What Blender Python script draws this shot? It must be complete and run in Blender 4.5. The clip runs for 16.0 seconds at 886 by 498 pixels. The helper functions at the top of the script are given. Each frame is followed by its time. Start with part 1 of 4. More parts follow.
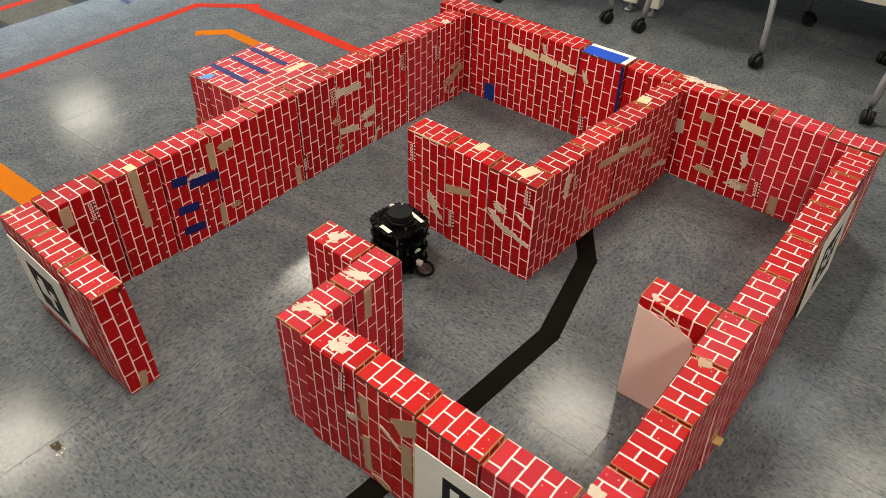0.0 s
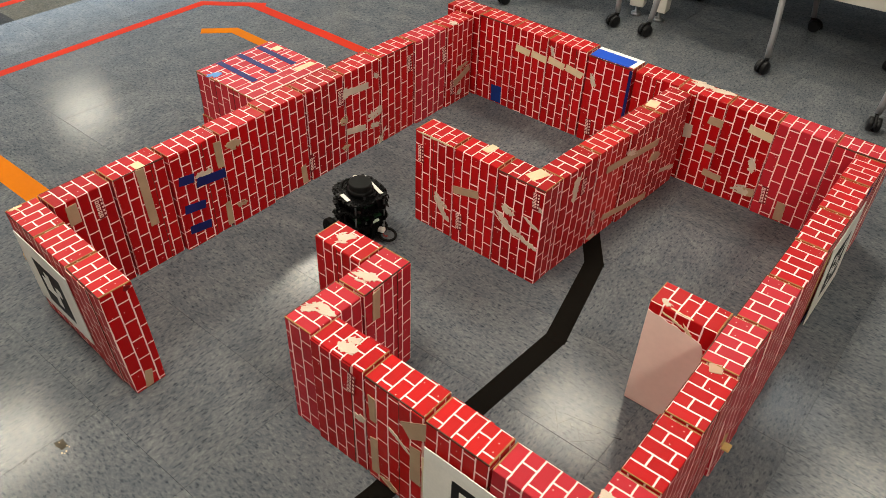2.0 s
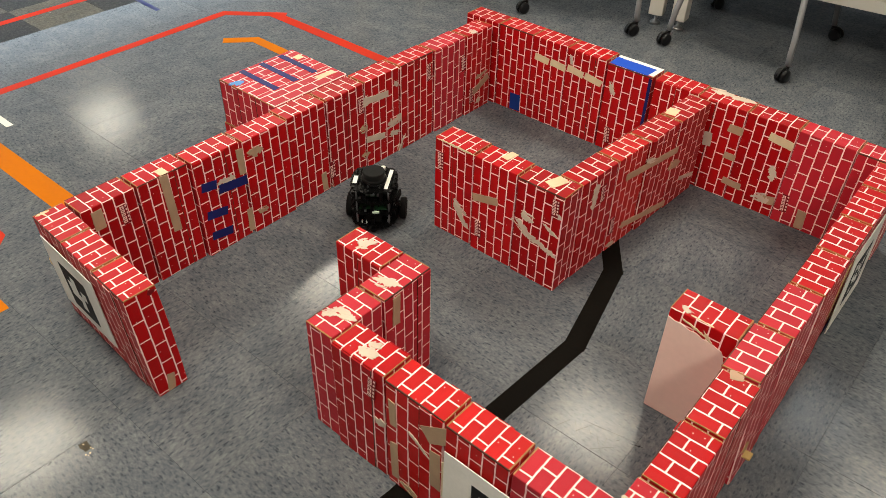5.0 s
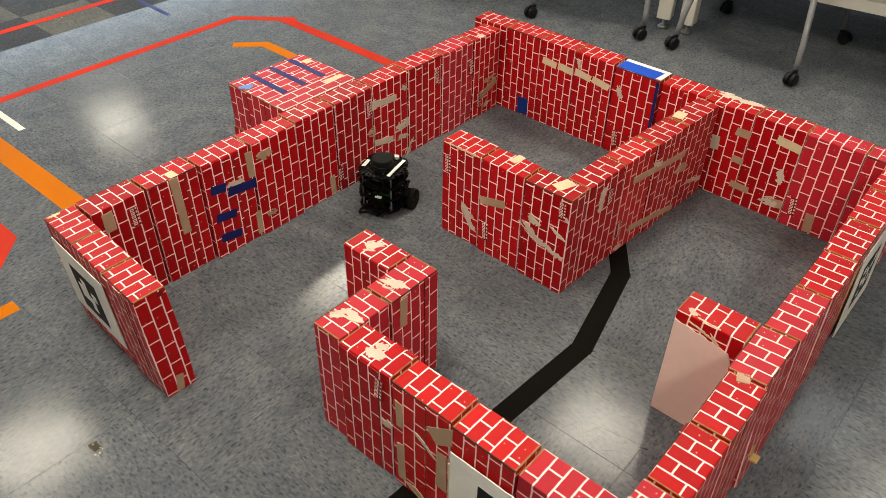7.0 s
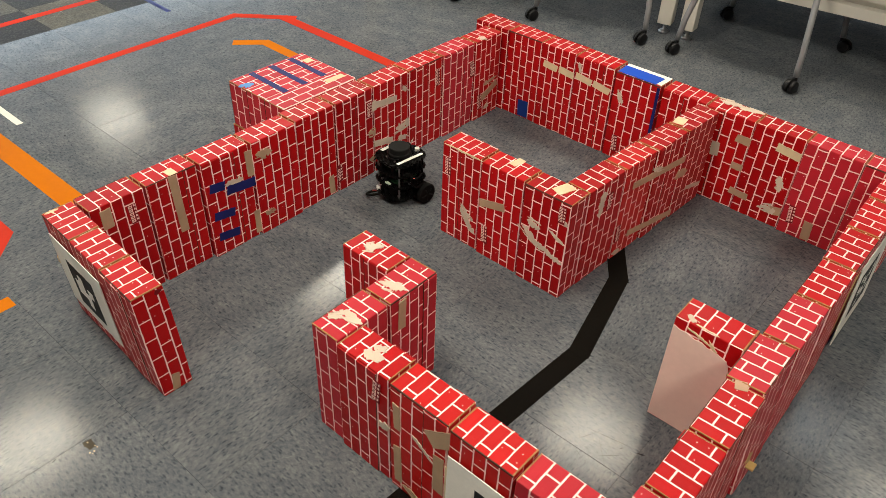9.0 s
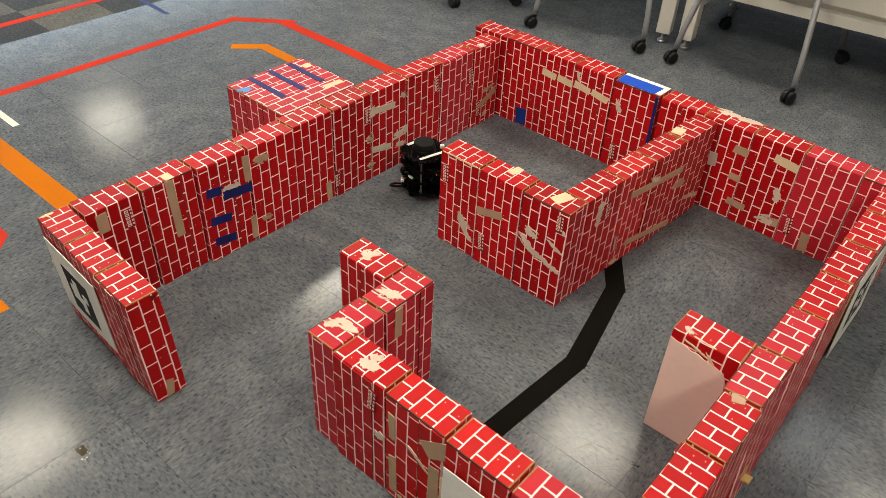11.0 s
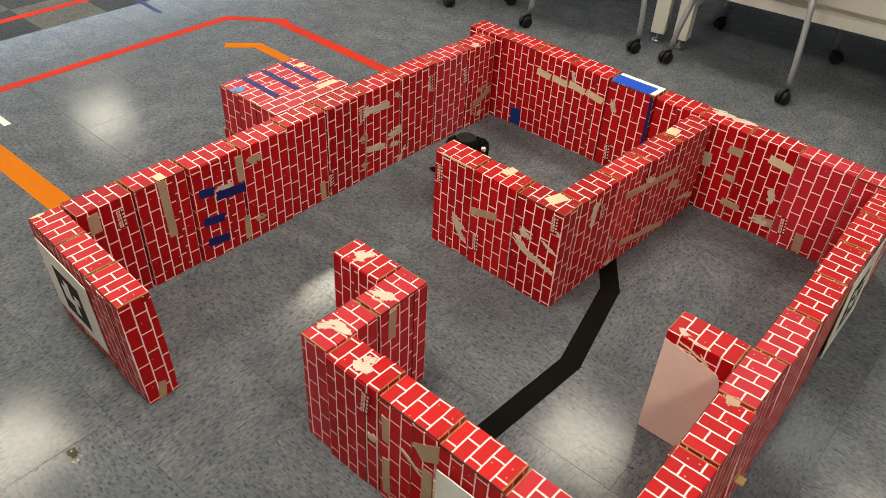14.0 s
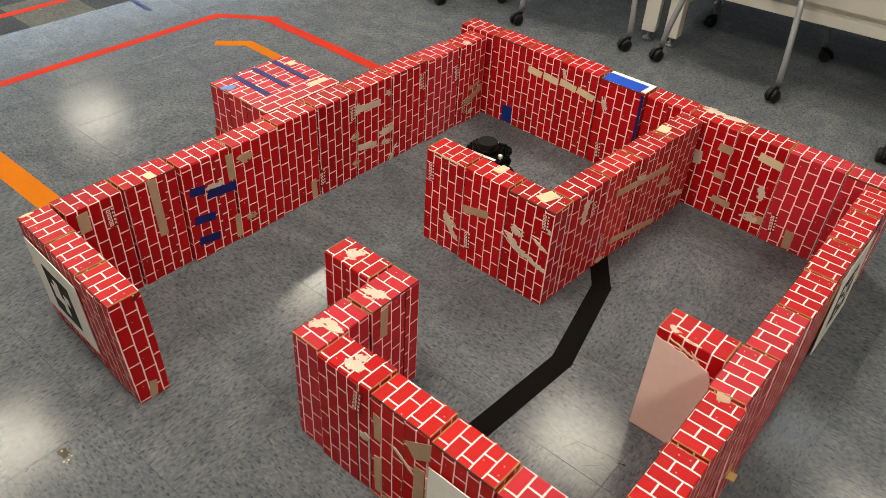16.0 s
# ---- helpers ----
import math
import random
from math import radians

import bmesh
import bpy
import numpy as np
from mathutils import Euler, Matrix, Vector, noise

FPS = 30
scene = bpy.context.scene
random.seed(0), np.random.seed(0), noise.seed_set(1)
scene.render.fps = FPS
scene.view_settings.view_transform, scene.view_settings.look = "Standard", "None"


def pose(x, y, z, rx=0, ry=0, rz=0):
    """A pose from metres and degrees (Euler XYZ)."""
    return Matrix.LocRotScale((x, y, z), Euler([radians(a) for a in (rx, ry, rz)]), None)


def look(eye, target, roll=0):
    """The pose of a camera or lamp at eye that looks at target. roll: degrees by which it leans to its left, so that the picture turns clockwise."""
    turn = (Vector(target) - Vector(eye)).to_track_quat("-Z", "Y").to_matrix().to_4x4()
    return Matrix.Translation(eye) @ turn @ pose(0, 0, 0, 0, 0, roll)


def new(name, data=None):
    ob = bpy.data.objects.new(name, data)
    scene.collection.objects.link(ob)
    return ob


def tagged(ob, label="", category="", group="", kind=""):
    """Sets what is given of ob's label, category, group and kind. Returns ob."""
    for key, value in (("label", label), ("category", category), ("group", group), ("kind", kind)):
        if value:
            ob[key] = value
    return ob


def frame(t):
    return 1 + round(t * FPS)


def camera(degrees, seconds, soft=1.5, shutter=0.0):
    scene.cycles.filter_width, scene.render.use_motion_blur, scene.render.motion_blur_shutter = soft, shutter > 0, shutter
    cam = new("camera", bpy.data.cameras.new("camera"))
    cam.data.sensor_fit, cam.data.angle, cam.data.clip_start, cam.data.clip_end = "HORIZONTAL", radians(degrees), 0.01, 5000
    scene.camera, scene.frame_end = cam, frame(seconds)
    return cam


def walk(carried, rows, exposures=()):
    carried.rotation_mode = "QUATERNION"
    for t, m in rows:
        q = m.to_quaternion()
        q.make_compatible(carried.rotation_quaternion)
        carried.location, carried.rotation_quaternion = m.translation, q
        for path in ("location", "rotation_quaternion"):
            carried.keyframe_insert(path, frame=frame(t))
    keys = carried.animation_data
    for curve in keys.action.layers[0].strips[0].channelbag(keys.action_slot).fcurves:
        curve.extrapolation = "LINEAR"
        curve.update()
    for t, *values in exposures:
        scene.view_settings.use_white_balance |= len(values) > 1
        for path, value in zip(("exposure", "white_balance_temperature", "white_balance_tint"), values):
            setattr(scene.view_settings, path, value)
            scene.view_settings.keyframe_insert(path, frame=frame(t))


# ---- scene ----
cam = camera(60.2, 16.0, soft=0.55)

PATH = [
    (0, (1.564, -2.094, 1.385), (0.611, -0.882, 0.111), 1.4),
    (0.5, (1.554, -2.098, 1.382), (0.606, -0.882, 0.108), 1.7),
    (1, (1.545, -2.105, 1.382), (0.6, -0.887, 0.108), 2.0),
    (1.5, (1.54, -2.106, 1.382), (0.594, -0.888, 0.108), 2.1),
    (2, (1.54, -2.106, 1.381), (0.591, -0.888, 0.11), 2.3),
    (2.5, (1.54, -2.106, 1.382), (0.586, -0.889, 0.113), 2.2),
    (3, (1.54, -2.108, 1.381), (0.581, -0.893, 0.115), 2.1),
    (3.5, (1.541, -2.111, 1.381), (0.574, -0.899, 0.117), 2.0),
    (4, (1.541, -2.115, 1.381), (0.565, -0.907, 0.121), 1.8),
    (6.5, (1.546, -2.123, 1.381), (0.536, -0.928, 0.135), 1.2),
    (7, (1.55, -2.125, 1.382), (0.536, -0.932, 0.138), 1.1),
    (7.5, (1.55, -2.129, 1.382), (0.535, -0.933, 0.141), 1.3),
    (8, (1.547, -2.128, 1.384), (0.534, -0.932, 0.142), 1.5),
    (8.5, (1.542, -2.128, 1.383), (0.532, -0.928, 0.141), 1.9),
    (9, (1.539, -2.127, 1.383), (0.534, -0.925, 0.14), 2.3),
    (11.5, (1.527, -2.12, 1.387), (0.527, -0.903, 0.155), 3.3),
    (12, (1.525, -2.117, 1.387), (0.528, -0.898, 0.155), 3.4),
    (12.5, (1.523, -2.112, 1.386), (0.527, -0.893, 0.153), 3.5),
    (13, (1.522, -2.113, 1.385), (0.527, -0.893, 0.152), 3.5),
    (13.5, (1.524, -2.116, 1.387), (0.532, -0.895, 0.152), 3.5),
    (14, (1.525, -2.113, 1.387), (0.535, -0.892, 0.151), 3.5),
    (14.5, (1.522, -2.112, 1.387), (0.536, -0.888, 0.15), 3.5),
    (15, (1.521, -2.113, 1.386), (0.538, -0.886, 0.149), 3.6),
    (15.5, (1.524, -2.113, 1.388), (0.547, -0.884, 0.15), 3.7),
    (16, (1.526, -2.112, 1.387), (0.554, -0.88, 0.148), 3.8),
]
walk(cam, [(t, look(e, g, r)) for t, e, g, r in PATH])

# ---- light ----
world = bpy.data.worlds.new("world")
world.use_nodes = True
world.node_tree.nodes["Background"].inputs[0].default_value = (0.05, 0.055, 0.06, 1)
world.node_tree.nodes["Background"].inputs[1].default_value = 0.3
scene.world = world
scene.view_settings.exposure = 0.0
CEIL = 2.75
# (0.3, -1.75) and all at x 2.8 or y -4.1: unseen, added as fill
PANELS = [(0.26, 1.02), (-2.25, 0.95), (-2.35, -1.5), (0.3, -1.75), (0.3, -4.1), (2.8, -1.6), (2.8, -4.1), (-5.8, 1.1), (-4.9, -1.5), (1.3, 2.1), (1.98, 1.75)]
for px, py in PANELS:
    lamp = bpy.data.lights.new("panel_light", "AREA")
    far_off, cool = px < -5, (px, py) == (1.3, 2.1)
    side = 0.52
    lamp.shape, lamp.size, lamp.size_y, lamp.energy = "RECTANGLE", side, side, 17 if far_off else 4.5 if cool else 14 if (px, py) == (1.98, 1.75) else 14 if py < -4 and px > 2 else 24 if py < -4 else 50 if px > 2 else 37 if px > 0 and py < -1 else 46 if py < -1 else 41
    lamp.color = (0.6, 0.82, 1.0) if cool else (1.0, 0.915, 0.74)
    new("panel_light", lamp).matrix_world = pose(px, py, CEIL - 0.03)


# ---- materials ----
def material(name, rough=0.5, metal=0.0):
    m = bpy.data.materials.new(name)
    m.use_nodes = True
    b = m.node_tree.nodes["Principled BSDF"]
    b.inputs["Roughness"].default_value, b.inputs["Metallic"].default_value = rough, metal
    return m, m.node_tree.nodes, m.node_tree.links, b


def node(nodes, kind, **values):
    n = nodes.new(kind)
    for key, value in values.items():
        n.inputs[key.replace("_", " ")].default_value = value
    return n


def ramp(nodes, links, source, stops):
    r = nodes.new("ShaderNodeValToRGB")
    while len(r.color_ramp.elements) < len(stops):
        r.color_ramp.elements.new(0.5)
    for e, (at, c) in zip(r.color_ramp.elements, stops):
        e.position, e.color = at, (*c, 1) if len(c) == 3 else c
    links.new(source, r.inputs[0])
    return r.outputs[0]


def mix(nodes, links, fac, a, b, kind="MIX"):
    n = nodes.new("ShaderNodeMix")
    n.data_type, n.blend_type = "RGBA", kind
    for socket, value in ((n.inputs[0], fac), (n.inputs[6], a), (n.inputs[7], b)):
        if isinstance(value, (float, int)):
            socket.default_value = value
        elif isinstance(value, tuple):
            socket.default_value = (*value, 1)
        else:
            links.new(value, socket)
    return n.outputs[2]


def bump(nodes, links, height, bsdf, strength, distance):
    n = node(nodes, "ShaderNodeBump", Strength=strength, Distance=distance)
    links.new(height, n.inputs["Height"])
    links.new(n.outputs[0], bsdf.inputs["Normal"])


def worn(name, colour, rough=0.5, metal=0.0, vary=0.25, scale=60.0, relief=0.15, gloss=0.22):
    """A plain surface with fine grain and larger stains."""
    m, nodes, links, b = material(name, rough, metal)
    b.inputs["Specular IOR Level"].default_value = gloss
    tc = nodes.new("ShaderNodeTexCoord")
    fine, large = node(nodes, "ShaderNodeTexNoise", Scale=scale * 6, Detail=4.0), node(nodes, "ShaderNodeTexNoise", Scale=scale / 4, Detail=5.0)
    for n in (fine, large):
        links.new(tc.outputs["Object"], n.inputs["Vector"])
    dark = tuple(c * (1 - vary) for c in colour)
    light = tuple(min(1, c * (1 + vary)) for c in colour)
    base = ramp(nodes, links, large.outputs[0], [(0.3, dark), (0.7, light)])
    grain = ramp(nodes, links, fine.outputs[0], [(0.3, (1 - vary / 2,) * 3), (0.7, (1, 1, 1))])
    links.new(mix(nodes, links, 1.0, base, grain, "MULTIPLY"), b.inputs["Base Color"])
    rr = ramp(nodes, links, large.outputs[0], [(0.3, (max(0.03, rough - 0.1),) * 3), (0.7, (min(1, rough + 0.1),) * 3)])
    links.new(rr, b.inputs["Roughness"])
    bump(nodes, links, fine.outputs[0], b, relief, 0.001)
    return m


def print_material():
    """Brick print on coated cardboard: red bricks, pale joints, small white flecks, scuffs."""
    m, nodes, links, b = material("brick_print", 0.4)
    b.inputs["Specular IOR Level"].default_value = 0.18
    uv = nodes.new("ShaderNodeUVMap")
    sep, com = nodes.new("ShaderNodeSeparateXYZ"), nodes.new("ShaderNodeCombineXYZ")
    links.new(uv.outputs[0], sep.inputs[0])
    links.new(sep.outputs[1], com.inputs[0])
    links.new(sep.outputs[0], com.inputs[1])
    info = nodes.new("ShaderNodeObjectInfo")
    brick = node(nodes, "ShaderNodeTexBrick", Scale=1.0, Mortar_Size=0.0026, Mortar_Smooth=0.75, Bias=0.0, Brick_Width=0.057, Row_Height=0.0305)
    brick.inputs["Color1"].default_value = (0.48, 0.0014, 0.0034, 1)
    brick.inputs["Color2"].default_value = (0.40, 0.0012, 0.003, 1)
    brick.inputs["Mortar"].default_value = (0.44, 0.002, 0.004, 1)
    # a slightly hand-drawn line
    wave = node(nodes, "ShaderNodeTexNoise", Scale=55.0, Detail=2.0)
    links.new(com.outputs[0], wave.inputs["Vector"])
    off = nodes.new("ShaderNodeVectorMath")
    off.operation = "MULTIPLY_ADD"
    off.inputs[1].default_value = (0.0022, 0.0022, 0.0)
    links.new(wave.outputs[1], off.inputs[0])
    links.new(com.outputs[0], off.inputs[2])
    links.new(off.outputs[0], brick.inputs["Vector"])
    tone = info.outputs["Color"]
    col = mix(nodes, links, 1.0, brick.outputs[0], tone, "MULTIPLY")
    rim = ramp(nodes, links, brick.outputs[1], [(0.02, (1, 1, 1)), (0.18, (0.62, 0.5, 0.5)), (0.36, (0.62, 0.5, 0.5))])
    col = mix(nodes, links, 1.0, col, rim, "MULTIPLY")
    joint = ramp(nodes, links, brick.outputs[1], [(0.345, (0, 0, 0)), (0.42, (1, 1, 1))])
    col = mix(nodes, links, joint, col, (0.97, 0.66, 0.62))
    # flecks where the print missed
    fleck = node(nodes, "ShaderNodeTexVoronoi", Scale=21.0, Randomness=1.0)
    fleck.voronoi_dimensions = "2D"
    links.new(uv.outputs[0], fleck.inputs["Vector"])
    f = ramp(nodes, links, fleck.outputs["Distance"], [(0.015, (1, 1, 1)), (0.027, (0, 0, 0))])
    col = mix(nodes, links, f, col, (0.85, 0.66, 0.6))
    # scuffs: paler, streaky
    tc = nodes.new("ShaderNodeTexCoord")
    scuff = node(nodes, "ShaderNodeTexNoise", Scale=26.0, Detail=8.0, Roughness=0.7)
    links.new(tc.outputs["Object"], scuff.inputs["Vector"])
    s = ramp(nodes, links, scuff.outputs[0], [(0.6, (0, 0, 0)), (0.82, (0.22, 0.22, 0.22))])
    col = mix(nodes, links, s, col, (0.7, 0.14, 0.13))
    links.new(col, b.inputs["Base Color"])
    rr = ramp(nodes, links, scuff.outputs[0], [(0.3, (0.32, 0.32, 0.32)), (0.7, (0.55, 0.55, 0.55))])
    links.new(rr, b.inputs["Roughness"])
    dent = node(nodes, "ShaderNodeTexNoise", Scale=9.0, Detail=3.0)
    links.new(tc.outputs["Object"], dent.inputs["Vector"])
    bump(nodes, links, dent.outputs[0], b, 0.35, 0.006)
    return m


def tile_material(name, stops, rough, scrape=0.0, gloss=0.10):
    """Vinyl composition tile: chips and short streaks, turned from tile to tile, under a scuffed polish."""
    m, nodes, links, b = material(name, rough)
    tc, info = nodes.new("ShaderNodeTexCoord"), nodes.new("ShaderNodeObjectInfo")
    add = nodes.new("ShaderNodeVectorMath")
    links.new(tc.outputs["Object"], add.inputs[0])
    sc = nodes.new("ShaderNodeVectorMath")
    sc.operation = "SCALE"
    sc.inputs[0].default_value = (7.3, 3.1, 5.0)
    links.new(info.outputs["Random"], sc.inputs["Scale"])
    links.new(sc.outputs[0], add.inputs[1])
    mp = nodes.new("ShaderNodeMapping")
    mp.inputs["Scale"].default_value = (1.0, 0.55, 1.0)
    mp.inputs["Rotation"].default_value = (0, 0, 0.5)
    links.new(add.outputs[0], mp.inputs[0])
    chips = node(nodes, "ShaderNodeTexNoise", Scale=140.0, Detail=5.0, Roughness=0.66, Distortion=0.3)
    cloud = node(nodes, "ShaderNodeTexNoise", Scale=14.0, Detail=3.0)
    links.new(mp.outputs[0], chips.inputs["Vector"])
    links.new(mp.outputs[0], cloud.inputs["Vector"])
    col = ramp(nodes, links, chips.outputs[0], stops)
    cl = ramp(nodes, links, cloud.outputs[0], [(0.3, (0.80, 0.82, 0.85)), (0.7, (1.13, 1.12, 1.10))])
    col = mix(nodes, links, 1.0, col, cl, "MULTIPLY")
    per = ramp(nodes, links, info.outputs["Random"], [(0.0, (0.93, 0.93, 0.93)), (1.0, (1.06, 1.06, 1.06))])
    col = mix(nodes, links, 1.0, col, per, "MULTIPLY")
    # short dark dashes
    dash = nodes.new("ShaderNodeMapping")
    dash.inputs["Scale"].default_value = (1.0, 0.36, 1.0)
    dash.inputs["Rotation"].default_value = (0, 0, 0.9)
    links.new(add.outputs[0], dash.inputs[0])
    spots = node(nodes, "ShaderNodeTexVoronoi", Scale=72.0, Randomness=1.0)
    spots.voronoi_dimensions = "2D"
    links.new(dash.outputs[0], spots.inputs["Vector"])
    dk = ramp(nodes, links, spots.outputs["Distance"], [(0.08, (0.56, 0.58, 0.64)), (0.19, (1, 1, 1))])
    col = mix(nodes, links, 1.0, col, dk, "MULTIPLY")
    if scrape:
        long = nodes.new("ShaderNodeMapping")
        long.inputs["Scale"].default_value = (2.0, 16.0, 1.0)
        long.inputs["Rotation"].default_value = (0, 0, 1.3)
        links.new(add.outputs[0], long.inputs[0])
        marks = node(nodes, "ShaderNodeTexNoise", Scale=6.0, Detail=5.0, Roughness=0.7)
        links.new(long.outputs[0], marks.inputs["Vector"])
        pale = ramp(nodes, links, marks.outputs[0], [(0.66, (0, 0, 0)), (0.74, (scrape,) * 3)])
        col = mix(nodes, links, pale, col, (0.5, 0.47, 0.4))
    links.new(col, b.inputs["Base Color"])
    polish = node(nodes, "ShaderNodeTexNoise", Scale=30.0, Detail=6.0, Roughness=0.75)
    links.new(tc.outputs["Object"], polish.inputs["Vector"])
    rr = ramp(nodes, links, polish.outputs[0], [(0.3, (rough - 0.03,) * 3), (0.72, (rough + 0.11,) * 3)])
    # long straight scratches in the polish, two ways across
    for turn, stretch in ((0.35, (2.2, 70.0, 1.0)), (1.9, (3.0, 85.0, 1.0)), (1.15, (2.6, 78.0, 1.0))):
        way = nodes.new("ShaderNodeMapping")
        way.inputs["Rotation"].default_value = (0, 0, turn)
        turned = nodes.new("ShaderNodeMapping")
        turned.inputs["Scale"].default_value = stretch
        links.new(add.outputs[0], way.inputs[0])
        links.new(way.outputs[0], turned.inputs[0])
        thin = node(nodes, "ShaderNodeTexNoise", Scale=3.6, Detail=4.0, Roughness=0.6)
        links.new(turned.outputs[0], thin.inputs["Vector"])
        lines = ramp(nodes, links, thin.outputs[0], [(0.60, (0, 0, 0)), (0.66, (0.5, 0.5, 0.5))])
        rr = mix(nodes, links, lines, rr, (0.36, 0.36, 0.36))
    links.new(rr, b.inputs["Roughness"])
    b.inputs["Specular IOR Level"].default_value = gloss
    bump(nodes, links, polish.outputs[0], b, 0.09, 0.002)
    return m


PRINT = print_material()
TILE = tile_material("blue_grey_vinyl_tile", [(0.30, (0.050, 0.056, 0.068)), (0.43, (0.100, 0.108, 0.121)), (0.57, (0.130, 0.138, 0.149)), (0.76, (0.19, 0.195, 0.195))], 0.092)
TILE_DARK = tile_material("dark_brown_vinyl_tile", [(0.3, (0.012, 0.011, 0.010)), (0.5, (0.03, 0.027, 0.024)), (0.75, (0.075, 0.068, 0.058))], 0.4, gloss=0.04)
TILE_OLIVE = tile_material("olive_brown_vinyl_tile", [(0.3, (0.05, 0.047, 0.036)), (0.5, (0.09, 0.083, 0.062)), (0.75, (0.16, 0.15, 0.12))], 0.4, 0.7, 0.04)
JOINT = worn("tile_joint_dirt", (0.055, 0.06, 0.066), 0.6)
BOARD = worn("raw_cardboard_edge", (0.36, 0.18, 0.07), 0.85, vary=0.45, scale=90)
DARK_SEAM = worn("dirty_cardboard_edge", (0.12, 0.045, 0.03), 0.85, vary=0.5, scale=90)
TORN = worn("torn_cardboard_liner", (0.62, 0.51, 0.41), 0.85, vary=0.14, scale=70, relief=0.4)
LINER = worn("pinkish_paper_liner", (0.80, 0.62, 0.55), 0.75, vary=0.08, scale=14, relief=0.1)
MASKING = worn("tan_masking_tape", (0.53, 0.37, 0.24), 0.5, vary=0.15, scale=60)
MASKING.node_tree.nodes["Principled BSDF"].inputs["Alpha"].default_value = 0.84
CREAM = worn("cream_masking_tape", (0.70, 0.56, 0.36), 0.5, vary=0.12, scale=60)
LIGHT_TAPE = worn("pinkish_tan_tape", (0.48, 0.31, 0.21), 0.5, vary=0.12, scale=60)
SHEET = worn("white_creased_paper", (0.84, 0.80, 0.74), 0.7, vary=0.1, scale=26, relief=0.3)
YELLOW = worn("yellow_tape", (0.56, 0.37, 0.14), 0.5, vary=0.12)
BLUE = worn("dark_blue_tape", (0.012, 0.016, 0.125), 0.5, vary=0.2, scale=60)
MID_BLUE = worn("mid_blue_tape", (0.008, 0.035, 0.21), 0.5, vary=0.15, scale=60)
SKY = worn("bright_blue_paper", (0.008, 0.07, 0.50), 0.6, vary=0.08)
PALE_BLUE = worn("pale_blue_tape", (0.10, 0.29, 0.62), 0.55, vary=0.1)
WHITE = worn("white_paper", (0.80, 0.78, 0.74), 0.7, vary=0.04, scale=20, relief=0.05)
BLACK_INK = worn("black_ink", (0.012, 0.012, 0.013), 0.6, vary=0.2)
STAMP = worn("pale_pink_stamp", (0.86, 0.58, 0.52), 0.6, vary=0.1)
STAMP_DARK = worn("dark_red_stamp", (0.20, 0.006, 0.01), 0.5, vary=0.1)
RED_TAPE = worn("red_floor_tape", (0.50, 0.030, 0.011), 0.7, vary=0.12, scale=12, gloss=0.07)
ORANGE_TAPE = worn("orange_floor_tape", (0.52, 0.143, 0.0006), 0.7, vary=0.1, scale=12, gloss=0.05)
BLACK_TAPE = worn("black_floor_tape", (0.006, 0.005, 0.004), 0.8, vary=0.25, scale=12, gloss=0.03)
CREAM_FLOOR = worn("white_floor_tape", (0.72, 0.68, 0.6), 0.5, vary=0.1)
SCUFF = worn("brown_floor_scuff", (0.055, 0.045, 0.03), 0.8, vary=0.5, scale=120)
SCRATCH = worn("dirty_scratch", (0.07, 0.07, 0.065), 0.8, vary=0.3)
PLASTIC = worn("black_plastic", (0.003, 0.003, 0.0032), 0.32, vary=0.3, scale=80, gloss=0.08)
LIDAR_TOP = worn("grey_black_plastic", (0.0085, 0.009, 0.009), 0.6, vary=0.12, scale=80, gloss=0.12)
RUBBER = worn("black_rubber", (0.006, 0.006, 0.006), 0.75, vary=0.25, scale=80, gloss=0.08)
CHROME = worn("brushed_aluminium", (0.42, 0.42, 0.42), 0.35, 1.0, vary=0.12, scale=40)
STEEL = worn("grey_painted_steel_tube", (0.34, 0.34, 0.35), 0.38, 0.55, vary=0.1, scale=30)
CASTER = worn("black_caster_plastic", (0.012, 0.012, 0.013), 0.4, vary=0.3)
CIRCUIT = worn("dark_green_circuit_board", (0.012, 0.045, 0.02), 0.45, vary=0.3)
COPPER = worn("red_wire", (0.25, 0.02, 0.015), 0.5, vary=0.1)
ENAMEL = worn("off_white_enamel", (0.70, 0.67, 0.60), 0.4, vary=0.05, scale=12)
SEAT = worn("dark_grey_moulded_plastic", (0.05, 0.052, 0.056), 0.5, vary=0.1)
WALL = worn("painted_wall", (0.31, 0.315, 0.32), 0.8, vary=0.05, scale=8)
CEILING = worn("white_ceiling_tile", (0.66, 0.66, 0.65), 0.9, vary=0.06, scale=30)


def glow(name, colour, strength):
    m, nodes, links, b = material(name)
    b.inputs["Base Color"].default_value = (*colour, 1)
    b.inputs["Emission Color"].default_value = (*colour, 1)
    b.inputs["Emission Strength"].default_value = strength
    return m


DISPLAY, LED_RED = glow("pale_display", (0.42, 0.5, 0.38), 0.22), glow("red_led", (1.0, 0.25, 0.2), 3.0)
DAYLIGHT = glow("overcast_daylight", (0.66, 0.84, 1.0), 3.6)
PANEL_GLOW = glow("light_panel", (1.0, 0.94, 0.80), 6.0)


# ---- mesh helpers ----
def to_mesh(name, bm, materials):
    me = bpy.data.meshes.new(name)
    bm.to_mesh(me)
    bm.free()
    for m in (materials if isinstance(materials, (list, tuple)) else [materials]):
        me.materials.append(m)
    return me


def part(name, bm, mat, parent=None, label="", smooth=False):
    me = to_mesh(name, bm, mat)
    if smooth:
        for p in me.polygons:
            p.use_smooth = True
    ob = new(name, me)
    ob.parent = parent
    if label:
        ob["label"] = label
    return ob


